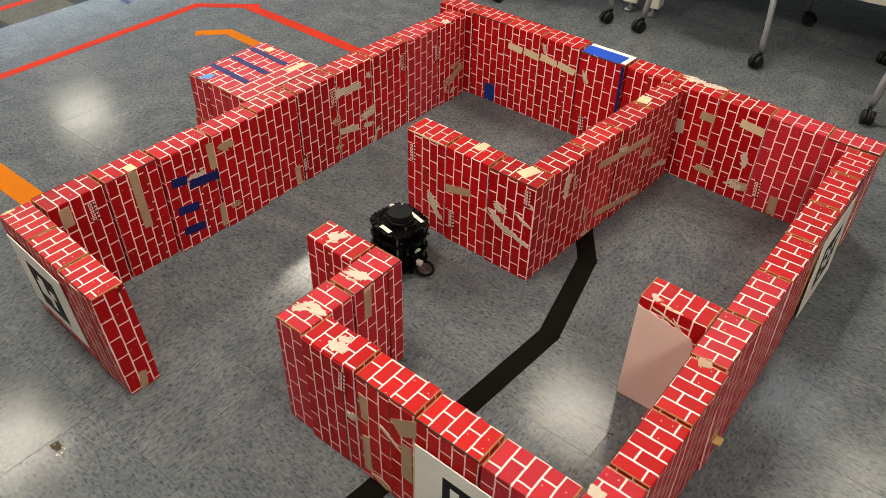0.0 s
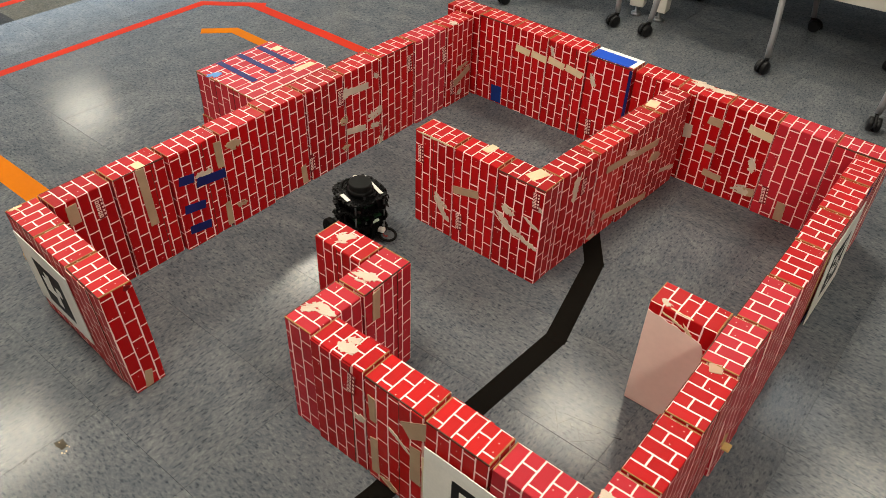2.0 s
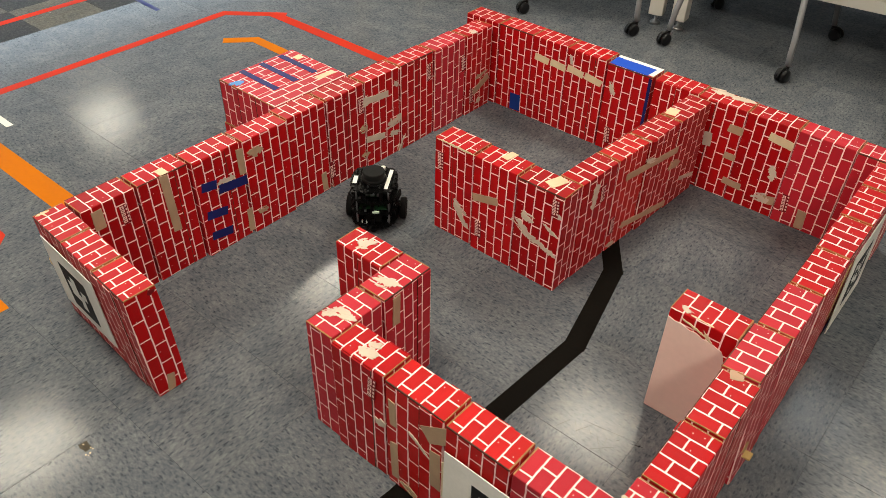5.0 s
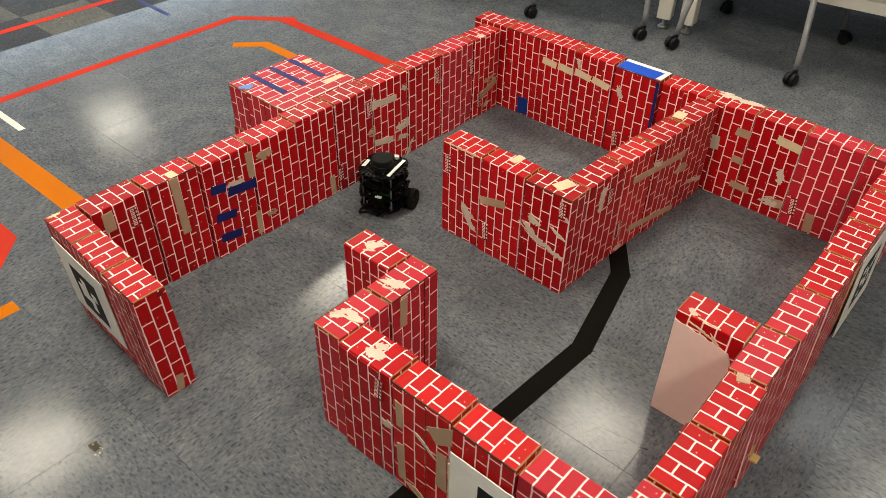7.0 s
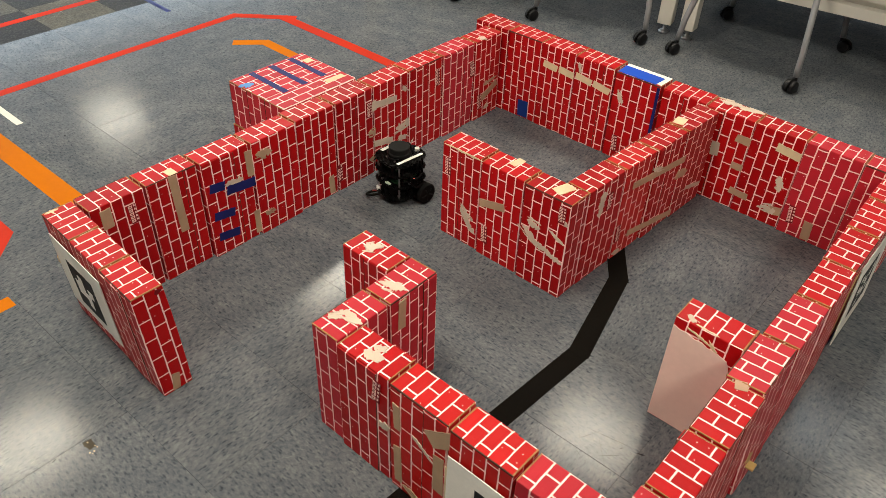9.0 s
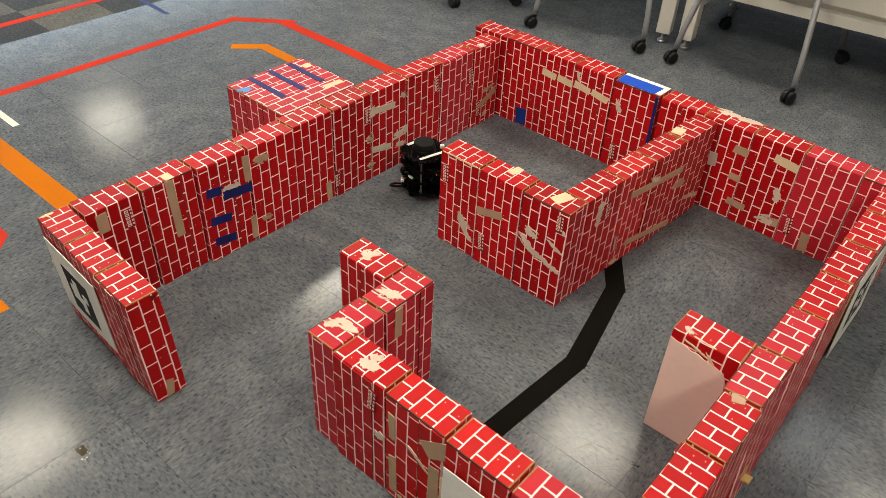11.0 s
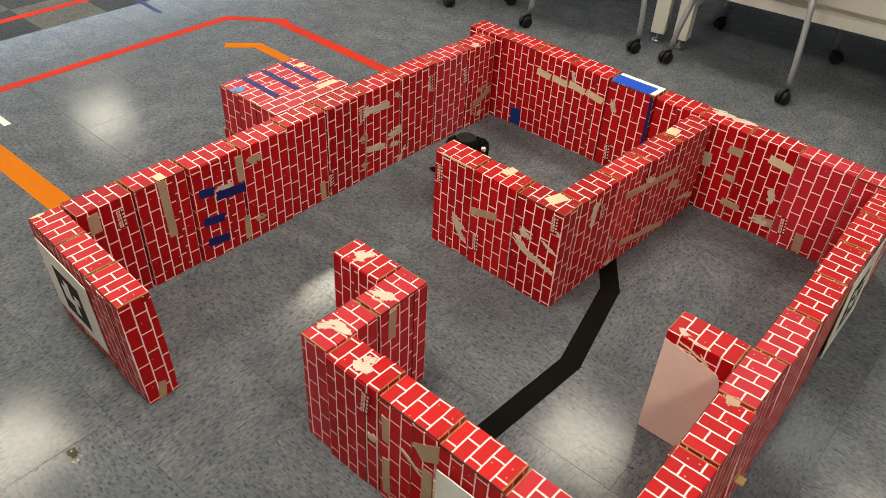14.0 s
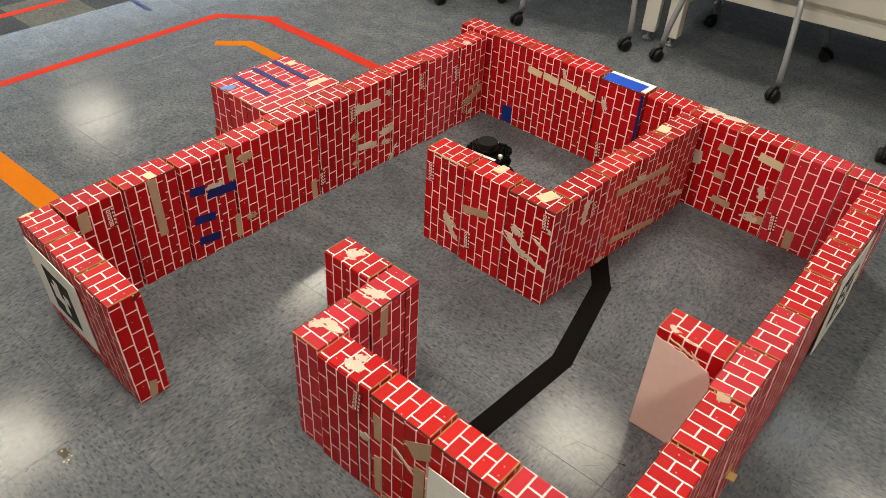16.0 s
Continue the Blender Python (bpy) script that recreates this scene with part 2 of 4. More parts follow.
def thing(name, label, category, group="", kind="", m=None):
    ob = tagged(new(name), label, category, group, kind)
    if m is not None:
        ob.matrix_basis = m
    return ob


def box(bm, x0, x1, y0, y1, z0, z1, bevel=0.0, m=None):
    made = bmesh.ops.create_cube(bm, size=1.0)["verts"]
    for v in made:
        v.co = Vector(((x0 + x1) / 2 + v.co.x * (x1 - x0), (y0 + y1) / 2 + v.co.y * (y1 - y0), (z0 + z1) / 2 + v.co.z * (z1 - z0)))
    if bevel:
        edges = list({e for v in made for e in v.link_edges})
        made = bmesh.ops.bevel(bm, geom=edges, offset=bevel, segments=2, affect="EDGES", profile=0.5)["verts"]
    if m is not None:
        bmesh.ops.transform(bm, matrix=m, verts=list(made))
    return bm


def rod(bm, a, b, r0, r1=None, segments=16):
    """A round bar between two points."""
    a, b = Vector(a), Vector(b)
    made = bmesh.ops.create_cone(bm, cap_ends=True, segments=segments, radius1=r0, radius2=r0 if r1 is None else r1, depth=(b - a).length)["verts"]
    turn = (b - a).to_track_quat("Z", "Y").to_matrix().to_4x4()
    bmesh.ops.transform(bm, matrix=Matrix.Translation((a + b) / 2) @ turn, verts=made)
    return bm


def tube(bm, points, r, segments=10):
    """A bent tube along points."""
    points = [Vector(p) for p in points]
    rings = []
    for i, p in enumerate(points):
        d = (points[min(i + 1, len(points) - 1)] - points[max(i - 1, 0)]).normalized()
        q = d.to_track_quat("Z", "Y")
        rings.append([bm.verts.new(p + q @ Vector((r * math.cos(k * math.tau / segments), r * math.sin(k * math.tau / segments), 0))) for k in range(segments)])
    for a, b in zip(rings, rings[1:]):
        for k in range(segments):
            bm.faces.new((a[k], a[(k + 1) % segments], b[(k + 1) % segments], b[k]))
    bm.faces.new(rings[0][::-1])
    bm.faces.new(rings[-1])
    return bm


def lathe(bm, profile, segments=24, m=None):
    """Turns (radius, height) pairs about z."""
    rings = [[bm.verts.new((r * math.cos(k * math.tau / segments), r * math.sin(k * math.tau / segments), z)) for k in range(segments)] for r, z in profile]
    for a, b in zip(rings, rings[1:]):
        for k in range(segments):
            bm.faces.new((a[k], a[(k + 1) % segments], b[(k + 1) % segments], b[k]))
    bm.faces.new(rings[0][::-1])
    bm.faces.new(rings[-1])
    if m is not None:
        bmesh.ops.transform(bm, matrix=m, verts=[v for ring in rings for v in ring])
    return bm


def slab(bm, outline, z0, z1):
    """A flat piece from an outline in x and y."""
    low = [bm.verts.new((x, y, z0)) for x, y in outline]
    top = [bm.verts.new((x, y, z1)) for x, y in outline]
    bm.faces.new(low[::-1])
    bm.faces.new(top)
    n = len(outline)
    for i in range(n):
        bm.faces.new((low[i], low[(i + 1) % n], top[(i + 1) % n], top[i]))
    return bm


# ---- room ----
X0, X1, Y0, Y1 = -7.5, 5.0, -5.0, 6.0
TS, GX, GY = 0.305, -1.84, -1.115


def structure(name, bm, mat, label, category):
    return tagged(part(name, bm, mat), label, category, "", "structure")


floor = structure("floor", box(bmesh.new(), X0, X1, Y0, Y1, -0.12, -0.003), JOINT, "blue-grey speckled vinyl tile floor with a dull polish", "floor")
ceiling_bm = box(bmesh.new(), X0, X1, Y0, Y1, CEIL, CEIL + 0.1)
structure("ceiling", ceiling_bm, CEILING, "white mineral fibre tile ceiling over the room", "ceiling")
structure("wall_north", box(bmesh.new(), X0, X1, Y1, Y1 + 0.12, 0, CEIL), WALL, "plain off-white painted wall of the room", "wall")
structure("wall_south", box(bmesh.new(), X0, X1, Y0 - 0.12, Y0, 0, CEIL), WALL, "plain off-white painted wall of the room", "wall")
WIN = (-2.5, 5.2, 0.95, 2.6)
west = bmesh.new()
for y0, y1, z0, z1 in ((Y0, WIN[0], 0, CEIL), (WIN[1], Y1, 0, CEIL), (WIN[0], WIN[1], 0, WIN[2]), (WIN[0], WIN[1], WIN[3], CEIL)):
    box(west, X0 - 0.12, X0, y0, y1, z0, z1)
structure("wall_west", west, WALL, "plain off-white painted wall with a long window", "wall")
structure("backdrop", box(bmesh.new(), X0 - 1.3, X0 - 1.25, WIN[0] - 3, WIN[1] + 3, -0.5, 5), DAYLIGHT, "pale overcast daylight outside the window", "backdrop")
structure("wall_east", box(bmesh.new(), X1, X1 + 0.12, Y0, Y1, 0, CEIL), WALL, "plain off-white painted wall of the room", "wall")
# one fixture per lamp, the added fill lamps included
for px, py in PANELS:
    fixture = thing("ceiling_light", "out-of-view square recessed ceiling light panel with white frame, some added as fill", "ceiling light", "ceiling lights", "", pose(px, py, CEIL - 0.02))
    bm = bmesh.new()
    for x0, x1, y0, y1 in ((-0.31, 0.31, -0.31, -0.285), (-0.31, 0.31, 0.285, 0.31), (-0.31, -0.285, -0.285, 0.285), (0.285, 0.31, -0.285, 0.285)):
        box(bm, x0, x1, y0, y1, -0.005, 0.02)
    part("frame", bm, ENAMEL, fixture)
    part("diffuser", box(bmesh.new(), -0.284, 0.284, -0.284, 0.284, 0.005, 0.018), PANEL_GLOW, fixture, "glowing white diffuser")


def floor_tape(label, mat, points, width, z=0.0006):
    """A strip of tape on the floor along a bent line, mitred at the bends."""
    pts = [Vector((x, y)) for x, y in points]
    left, right = [], []
    for i, p in enumerate(pts):
        a = (p - pts[i - 1]).normalized() if i else (pts[1] - p).normalized()
        b = (pts[i + 1] - p).normalized() if i < len(pts) - 1 else a
        d = (a + b).normalized()
        n = Vector((-d.y, d.x)) * (width / 2 / max(0.5, d.dot(a)))
        left.append(p + n)
        right.append(p - n)
    bm = bmesh.new()
    rows = [[bm.verts.new((c.x, c.y, h)) for c, h in ((l, 0.0001), (r, 0.0001), (r, z), (l, z))] for l, r in zip(left, right)]
    for a, b in zip(rows, rows[1:]):
        for k in range(4):
            bm.faces.new((a[k], a[(k + 1) % 4], b[(k + 1) % 4], b[k]))
    bm.faces.new(rows[0])
    bm.faces.new(rows[-1])
    bmesh.ops.recalc_face_normals(bm, faces=bm.faces[:])
    return tagged(part("floor_tape", bm, mat), label, "floor tape", "tape lines on the floor")


floor_tape("long red tape line on the vinyl floor", RED_TAPE, [(-1.395, -2.4), (-1.412, -1.07), (-1.428, -0.150), (-1.208, 0.034)], 0.044)
floor_tape("red tape strip overlapping the end of another", RED_TAPE, [(-1.262, -0.004), (-0.80, -0.006), (-0.15, -0.016)], 0.052, 0.0011)
floor_tape("red tape line across dark floor tiles", RED_TAPE, [(-2.03, -2.0), (-2.05, 1.2)], 0.042)
floor_tape("orange tape line bent near the stacked blocks", ORANGE_TAPE, [(-1.185, -0.340), (-1.09, -0.238), (-0.40, -0.250)], 0.05)
floor_tape("wide orange tape line ending at the block wall", ORANGE_TAPE, [(-1.9, -1.41), (-0.11, -1.395)], 0.075)
floor_tape("short orange tape line on the vinyl floor", ORANGE_TAPE, [(-0.252, -1.731), (-0.252, -2.6)], 0.047)
tagged(part("floor_tape", slab(bmesh.new(), [(-1.2, -1.60), (-0.537, -1.593), (-0.424, -1.696), (-1.2, -1.71)], 0.0001, 0.0006), RED_TAPE), "wide red tape strip with a slanting cut end", "floor tape", "tape lines on the floor")
floor_tape("short white tape strip on the floor", CREAM_FLOOR, [(-1.75, -1.292), (-1.135, -1.290)], 0.024)
floor_tape("short blue tape strip by the dark tiles", BLUE, [(-1.98, -0.325), (-1.675, -0.336)], 0.024)
winding = thing("floor_tape", "wide black tape line of overlapping strips winding through the block walls", "floor tape", "tape lines on the floor")
BENDS = [(0.79, -0.44), (0.868, -0.552), (0.944, -0.866), (0.925, -1.17), (0.909, -1.48), (0.88, -1.75)]
for k, (a, b) in enumerate(zip(BENDS, BENDS[1:])):
    a, b = Vector(a), Vector(b)
    d = (b - a).normalized()
    n = Vector((-d.y, d.x)) * 0.027
    a, b = a - d * 0.010, b + d * 0.010
    corners = [a - n, b - n, b + n + d * 0.003, a + n - d * 0.002]
    part("tape_strip", slab(bmesh.new(), [(v.x, v.y) for v in corners], 0.0001, 0.0006 + 0.0003 * (k % 2)), BLACK_TAPE, winding)

# ---- cardboard blocks ----
BW, BT, BH = 0.152, 0.076, 0.305
# ink of the printing runs, against the plain red: dark, red, orange-red, faded pink (which also paints the stack's
# sheen)
INKS = {"d": (0.80, 1.0, 0.9), "r": (0.98, 2.0, 1.3), "o": (1.1, 6.0, 2.2), "p": (1.05, 13.0, 9.0)}
BLOCKS = []
EXTENT = {}


def unfold(bm, w, t, h, shift_u=0.0, shift_v=0.0, lying=False):
    """Lays the print round the block: five columns of bricks on a broad face, running over the top."""
    bm.normal_update()
    uvs = bm.loops.layers.uv.new("UVMap")
    cols = 0.0305 * 5
    for f in bm.faces:
        n = f.normal
        for l in f.loops:
            x, y, z = l.vert.co
            if abs(n.z) > max(abs(n.x), abs(n.y)):
                u, v = (y / t * 0.07625, x) if lying else (x / w * cols, h + (y + t / 2))
            elif abs(n.y) >= abs(n.x):
                u, v = (x / w * cols, z) if n.y < 0 else (-x / w * cols, z)
            else:
                u, v = (cols / 2 + (y / t + 0.5) * 0.07625, z) if n.x > 0 else (-cols / 2 - (y / t + 0.5) * 0.07625, z)
            l[uvs].uv = (u + cols / 2 + 0.61 + shift_u, v + shift_v)
    return bm


def block_parts(w, t, h, rng, lying=False, phase=None):
    """A brick-print cardboard block: rounded shell, overlapping flaps on the broad faces, raw edges on top."""
    bm = bmesh.new()
    box(bm, -w / 2, w / 2, -t / 2, t / 2, 0, h)
    bmesh.ops.subdivide_edges(bm, edges=[e for e in bm.edges if abs(e.verts[0].co.z - e.verts[1].co.z) > 0.1], cuts=3, use_grid_fill=False)
    bmesh.ops.bevel(bm, geom=[e for e in bm.edges if e.is_manifold and e.calc_face_angle() > 0.5 and max(v.co.z for v in e.verts) > 0.001], offset=0.0024, segments=2, affect="EDGES", profile=0.5)
    bulge = rng.uniform(-0.0015, 0.003)
    for v in bm.verts:
        v.co.y += math.copysign(bulge * math.sin(math.pi * min(1, max(0, v.co.z / h))), v.co.y)
    off_v = rng.random() * 0.061
    off_v = off_v if phase is None else phase
    shell = to_mesh("cardboard_block", unfold(bm, w, t, h, 0, off_v, lying), PRINT)
    extra = []
    for side in (1, -1):
        if rng.random() < 0.5:
            continue
        e = rng.uniform(-0.15, 0.3) * w
        x0, x1 = (e, w / 2 - 0.002) if rng.random() < 0.5 else (-w / 2 + 0.002, e)
        y = side * (t / 2 + max(0, bulge))
        flap = box(bmesh.new(), x0, x1, min(y - side * 0.001, y + side * 0.0011), max(y - side * 0.001, y + side * 0.0011), 0.0015, h - 0.0025)
        extra.append(("flap", unfold(flap, w, t, h, 0.0, off_v + (0.019 if phase is None else 0.0)), PRINT, ""))
        lip = e + (0.0006 if x0 == e else -0.0006)
        extra.append(("flap_edge", box(bmesh.new(), lip - 0.0008, lip + 0.0008, min(y, y + side * 0.0013), max(y, y + side * 0.0013), 0.002, h - 0.003), DARK_SEAM, "dark cut edge of the flap"))
    for end in (1, -1):
        x0, x1 = sorted((end * (w / 2 - 0.0002), end * (w / 2 - rng.uniform(0.002, 0.0036))))
        extra.append(("raw_edge", box(bmesh.new(), x0, x1, -t / 2 + 0.001, t / 2 - 0.001, h - 0.004, h + 0.0004), BOARD, "brown raw cardboard edge"))
    for side in (1, -1):
        if rng.random() < 0.25:
            y0, y1 = sorted((side * (t / 2 + 0.0004), side * (t / 2 - rng.uniform(0.0008, 0.0018))))
            extra.append(("raw_edge", box(bmesh.new(), -w / 2 + 0.001, w / 2 - 0.001, y0, y1, h - 0.004, h + 0.0002), DARK_SEAM, "dark worn cardboard edge"))
    return shell, extra, max(0, bulge) + (0.0012 if any(e[0] == "flap" for e in extra) else 0.0001)


def block(cx, cy, rz, w, t, group, label="red brick-print cardboard block standing upright in a low wall", z=0.0, h=BH, lay=None, lean=0.0, tone="", phase=None):
    rng = random.Random(len(BLOCKS) * 7 + 3)
    ink = Vector(INKS[tone or rng.choice("drrro")]) * rng.uniform(0.95, 1.04)
    shell, extra, proud = block_parts(w, t, h, rng, lay is not None, phase)
    ob = new("cardboard_block", shell)
    ob.matrix_basis = pose(cx, cy, z, lean, 0, rz + rng.uniform(-0.35, 0.35)) if lay is None else lay
    tagged(ob, label, "cardboard block", group)
    for name, bm, mat, note in extra:
        piece = part(name, bm, mat, ob, note)
        if name == "flap":
            piece.color = (*(ink * rng.uniform(0.86, 1.0)), 1)
    ob.color = (*ink, 1)
    EXTENT[ob.name] = (w / 2 + 0.0002, t / 2 + proud, h + 0.0004)
    BLOCKS.append(ob)
    return ob


def run(axis, seams, faces, thick, group, label, h=BH, tones="", prints={}, leans={}):
    """Blocks side by side along an axis; faces gives the broad face's place at each block, prints where the brick print starts, leans the tilt and the foot's shift."""
    for n, (a, b, f) in enumerate(zip(seams, seams[1:], faces)):
        tone = tones[n:n + 1]
        gap = 0.0032 if axis == "x" and f > -0.1 else 0.0065
        mid, w = (a + b) / 2, b - a - gap
        if axis == "y":
            tilt, shift = leans.get(n, (0.0, 0.0))
            block(f - thick / 2 + shift, mid, 90, w, thick, group, label, z=math.sin(radians(abs(tilt))) * thick / 2, h=h, lean=tilt, tone=tone, phase=prints.get(n))
        else:
            block(mid, f + thick / 2, 0, w, thick, group, label, h=h, tone=tone, phase=prints.get(n))


run("y", [-1.560, -1.411, -1.260, -1.104, -0.943, -0.793, -0.634, -0.475, -0.311, -0.147, -0.002],
    [-0.031, -0.029, -0.018, -0.012, -0.018, -0.016, -0.016, -0.013, -0.009, -0.003], 0.075, "blocks of the long wall",
    "red brick-print cardboard block, taped and scuffed, in the long wall", tones="drrrrdrrpr", prints={0: 0.0074, 5: 0.0474, 7: 0.0459, 8: 0.0154, 9: 0.0164})
for i, (a, b) in enumerate(((-0.103, 0.036), (0.038, 0.178), (0.180, 0.317))):
    block((a + b) / 2 + 0.003, -1.5895 - 0.0072 * i, -2.8, b - a - 0.002, 0.073, "blocks of the short end wall", "red brick-print cardboard block leaning slightly in the short end wall", z=0.0013, lean=2.5)
run("x", [-0.131, 0.018, 0.164, 0.307, 0.459], [0.008, 0.011, 0.008, 0.006], 0.083, "blocks of the back wall", "red brick-print cardboard block with torn tape in the back wall", h=0.311, tones="drrr")
run("x", [0.463, 0.627], [0.004], 0.08, "blocks of the back wall", "red brick-print cardboard block capped with blue paper", h=0.307, tones="r", prints={0: 0.0294})
run("x", [0.633, 0.784, 0.942, 1.096, 1.258, 1.398], [0.007, 0.002, -0.001, -0.007, -0.013], 0.078, "blocks of the back wall", "red brick-print cardboard block, patched with tape, in the back wall", tones="rrdpp", prints={3: 0.0439})
for a, b, f, start in ((-0.658, -0.495, 0.794, 0.0489), (-0.493, -0.346, 0.805, 0.0294), (-0.344, -0.186, 0.817, None), (-0.184, -0.010, 0.829, None)):
    block(f - 0.036, (a + b) / 2, 86.8, b - a - 0.004, 0.072, "blocks of the inner wall", "red brick-print cardboard block, patched with tape, in the inner wall", phase=start)
run("x", [0.350, 0.493, 0.640, 0.790], [-0.725, -0.731, -0.736], 0.077, "blocks of the inner wall", "red brick-print cardboard block with scraped print at the inner corner", prints={0: 0.0494, 1: 0.0359, 2: 0.0169})
run("x", [0.487, 0.634], [-1.229], 0.075, "blocks of the stepped wall", "red brick-print cardboard block with a torn top, jutting out", tones="r")
run("y", [-1.450, -1.302, -1.152], [0.709, 0.711], 0.075, "blocks of the stepped wall", "red brick-print cardboard block with a torn top in the stepped wall", tones="pp")
run("x", [0.711, 0.858, 1.010, 1.156, 1.314], [-1.451, -1.454, -1.459, -1.462], 0.074, "blocks of the front wall", "red brick-print cardboard block in the front wall", tones="roop", prints={0: 0.0004})
run("y", [-1.478, -1.324, -1.166, -1.004, -0.842, -0.672, -0.506, -0.338, -0.168, -0.020],
    [1.394, 1.396, 1.396, 1.396, 1.397, 1.398, 1.396, 1.394, 1.393], 0.076, "blocks of the side wall", "red brick-print cardboard block in the straight side wall", tones="prrpprrrr", leans={2: (-1.0, 0.005), 3: (-3.4, 0.013), 4: (-2.0, 0.009), 5: (-1.2, 0.006)})
block(1.239, -0.879, 0, 0.149, 0.077, "blocks of the side wall", "cardboard block with peeled pinkish front beside the side wall", tone="r")
for level in range(2):
    for i in range(3):
        lay = Matrix.Translation((-0.318 + 0.087 * i - (0.012 if level == 0 and i == 0 else 0), -0.625 - 0.001 * i, 0.0765 + level * 0.1535)) @ pose(0, 0, 0, 90, 0, 0) @ pose(0, 0, 0, 0, 0, 90)
        # upper layer inked pink: the glossy sheen on top is put into its colour
        block(0, 0, 0, BW, 0.085, "stacked blocks", "red brick-print cardboard block lying in a stack, taped on top", h=0.29, lay=lay, tone="p" if level else "r")

bpy.context.view_layer.update()


# ---- tape, torn print and paper on the blocks ----
def nearest_block(p):
    best, found = 1e9, None
    for ob in BLOCKS:
        q = ob.matrix_basis.inverted() @ p
        bounds = [Vector(c) for c in ob.bound_box]
        lo, hi = bounds[0], bounds[6]
        d = sum(max(lo[k] - q[k], 0, q[k] - hi[k]) ** 2 for k in range(3)) + 1e-5 * (q - (lo + hi) / 2).length
        if d < best:
            best, found = d, ob
    return found


PATCHES = [0]


def world_point(face, p):
    axis, value = face
    return {"x": Vector((value, p[0], p[1])), "y": Vector((p[0], value, p[1])), "z": Vector((p[0], p[1], value))}[axis]


def patch(name, mat, face, normal, p, q, width, ragged=0.0, label="", layer=0, thick=0.0004, on=None):
    """A strip from p to q laid on the nearest block's face, or on a given block's. face: axis and place; normal: which way that face looks, +1 or -1."""
    PATCHES[0] += 1
    rng = random.Random(PATCHES[0] * 13 + 5)
    a, b = world_point(face, p), world_point(face, q)
    ob = on or nearest_block((a + b) / 2)
    inv = ob.matrix_basis.inverted()
    n = Vector([normal if "xyz"[k] == face[0] else 0 for k in range(3)])
    ln = (inv.to_3x3() @ n)
    k = max(range(3), key=lambda i: abs(ln[i]))
    s = 1 if ln[k] > 0 else -1
    level = EXTENT[ob.name][k] + 0.0003 + layer * 0.0005 + PATCHES[0] % 7 * 0.00006
    la, lb = inv @ a, inv @ b
    i, j = [d for d in range(3) if d != k]
    d = Vector((lb[i] - la[i], lb[j] - la[j]))
    length = d.length
    d.normalize()
    e = Vector((-d.y, d.x))
    steps = max(3, int(length / (0.003 if ragged > 0.5 else 0.006)))
    drift = [rng.uniform(0.5, 0.95), rng.uniform(0.5, 0.95)]
    side_a, side_b = [], []
    for m in range(steps + 1):
        u = m / steps
        for out, sign in ((side_a, 1), (side_b, -1)):
            wob, jag = 1, rng.uniform(-1, 1) * min(0.0006, width * 0.03)
            if ragged:
                # each edge of a tear wanders by itself, with a sudden bite here and there
                n_side = 0 if sign == 1 else 1
                drift[n_side] = min(1.15, max(0.1, drift[n_side] + rng.uniform(-0.3, 0.3) + (0.88 - drift[n_side]) * 0.2))
                wob = drift[n_side] * (0.45 if rng.random() < 0.1 else 1) * min(1, 0.3 + 4 * min(u, 1 - u))
                jag = 0
            along = (rng.uniform(-1, 1) * (0.006 if ragged else min(0.003, length * 0.05)) if m in (0, steps) else 0)
            c = Vector((la[i], la[j])) + d * (length * u + along) + e * sign * (width / 2 * wob + jag)
            out.append(c)
    bm = bmesh.new()

    def put(c, h):
        co = [0, 0, 0]
        co[i], co[j], co[k] = c.x, c.y, s * h
        return bm.verts.new(co)
    top_a, top_b = [put(c, level + thick) for c in side_a], [put(c, level + thick) for c in side_b]
    low_a, low_b = [put(c, level - 0.0016) for c in side_a], [put(c, level - 0.0016) for c in side_b]
    for m in range(steps):
        bm.faces.new((top_a[m], top_a[m + 1], top_b[m + 1], top_b[m]))
        bm.faces.new((low_a[m], low_a[m + 1], top_a[m + 1], top_a[m]))
        bm.faces.new((top_b[m], top_b[m + 1], low_b[m + 1], low_b[m]))
    for m in (0, steps):
        bm.faces.new((low_a[m], top_a[m], top_b[m], low_b[m]))
    bmesh.ops.recalc_face_normals(bm, faces=bm.faces[:])
    return part(name, bm, mat, ob, label)


def tape(face, normal, p, q, width=0.022, mat=MASKING, label="", layer=0):
    patch("tape_strip", mat, face, normal, p, q, width, 0.0, label, layer)


def torn(face, normal, p, q, width=0.02, mat=TORN, label=""):
    patch("torn_patch", mat, face, normal, p, q, width, 0.9, label)
    rng = random.Random(PATCHES[0])
    p, q = Vector(p), Vector(q)
    d = q - p
    e = Vector((-d.y, d.x)).normalized()
    for k in range(0 if width < 0.012 else 4):
        a = p + d * rng.uniform(-0.12, 0.5) + e * width * rng.uniform(-0.6, 0.6)
        b = a + d * rng.uniform(0.3, 0.62) + e * width * rng.uniform(-0.25, 0.25)
        patch("torn_strand", mat, face, normal, tuple(a), tuple(b), width * rng.uniform(0.1, 0.28), 0.8)


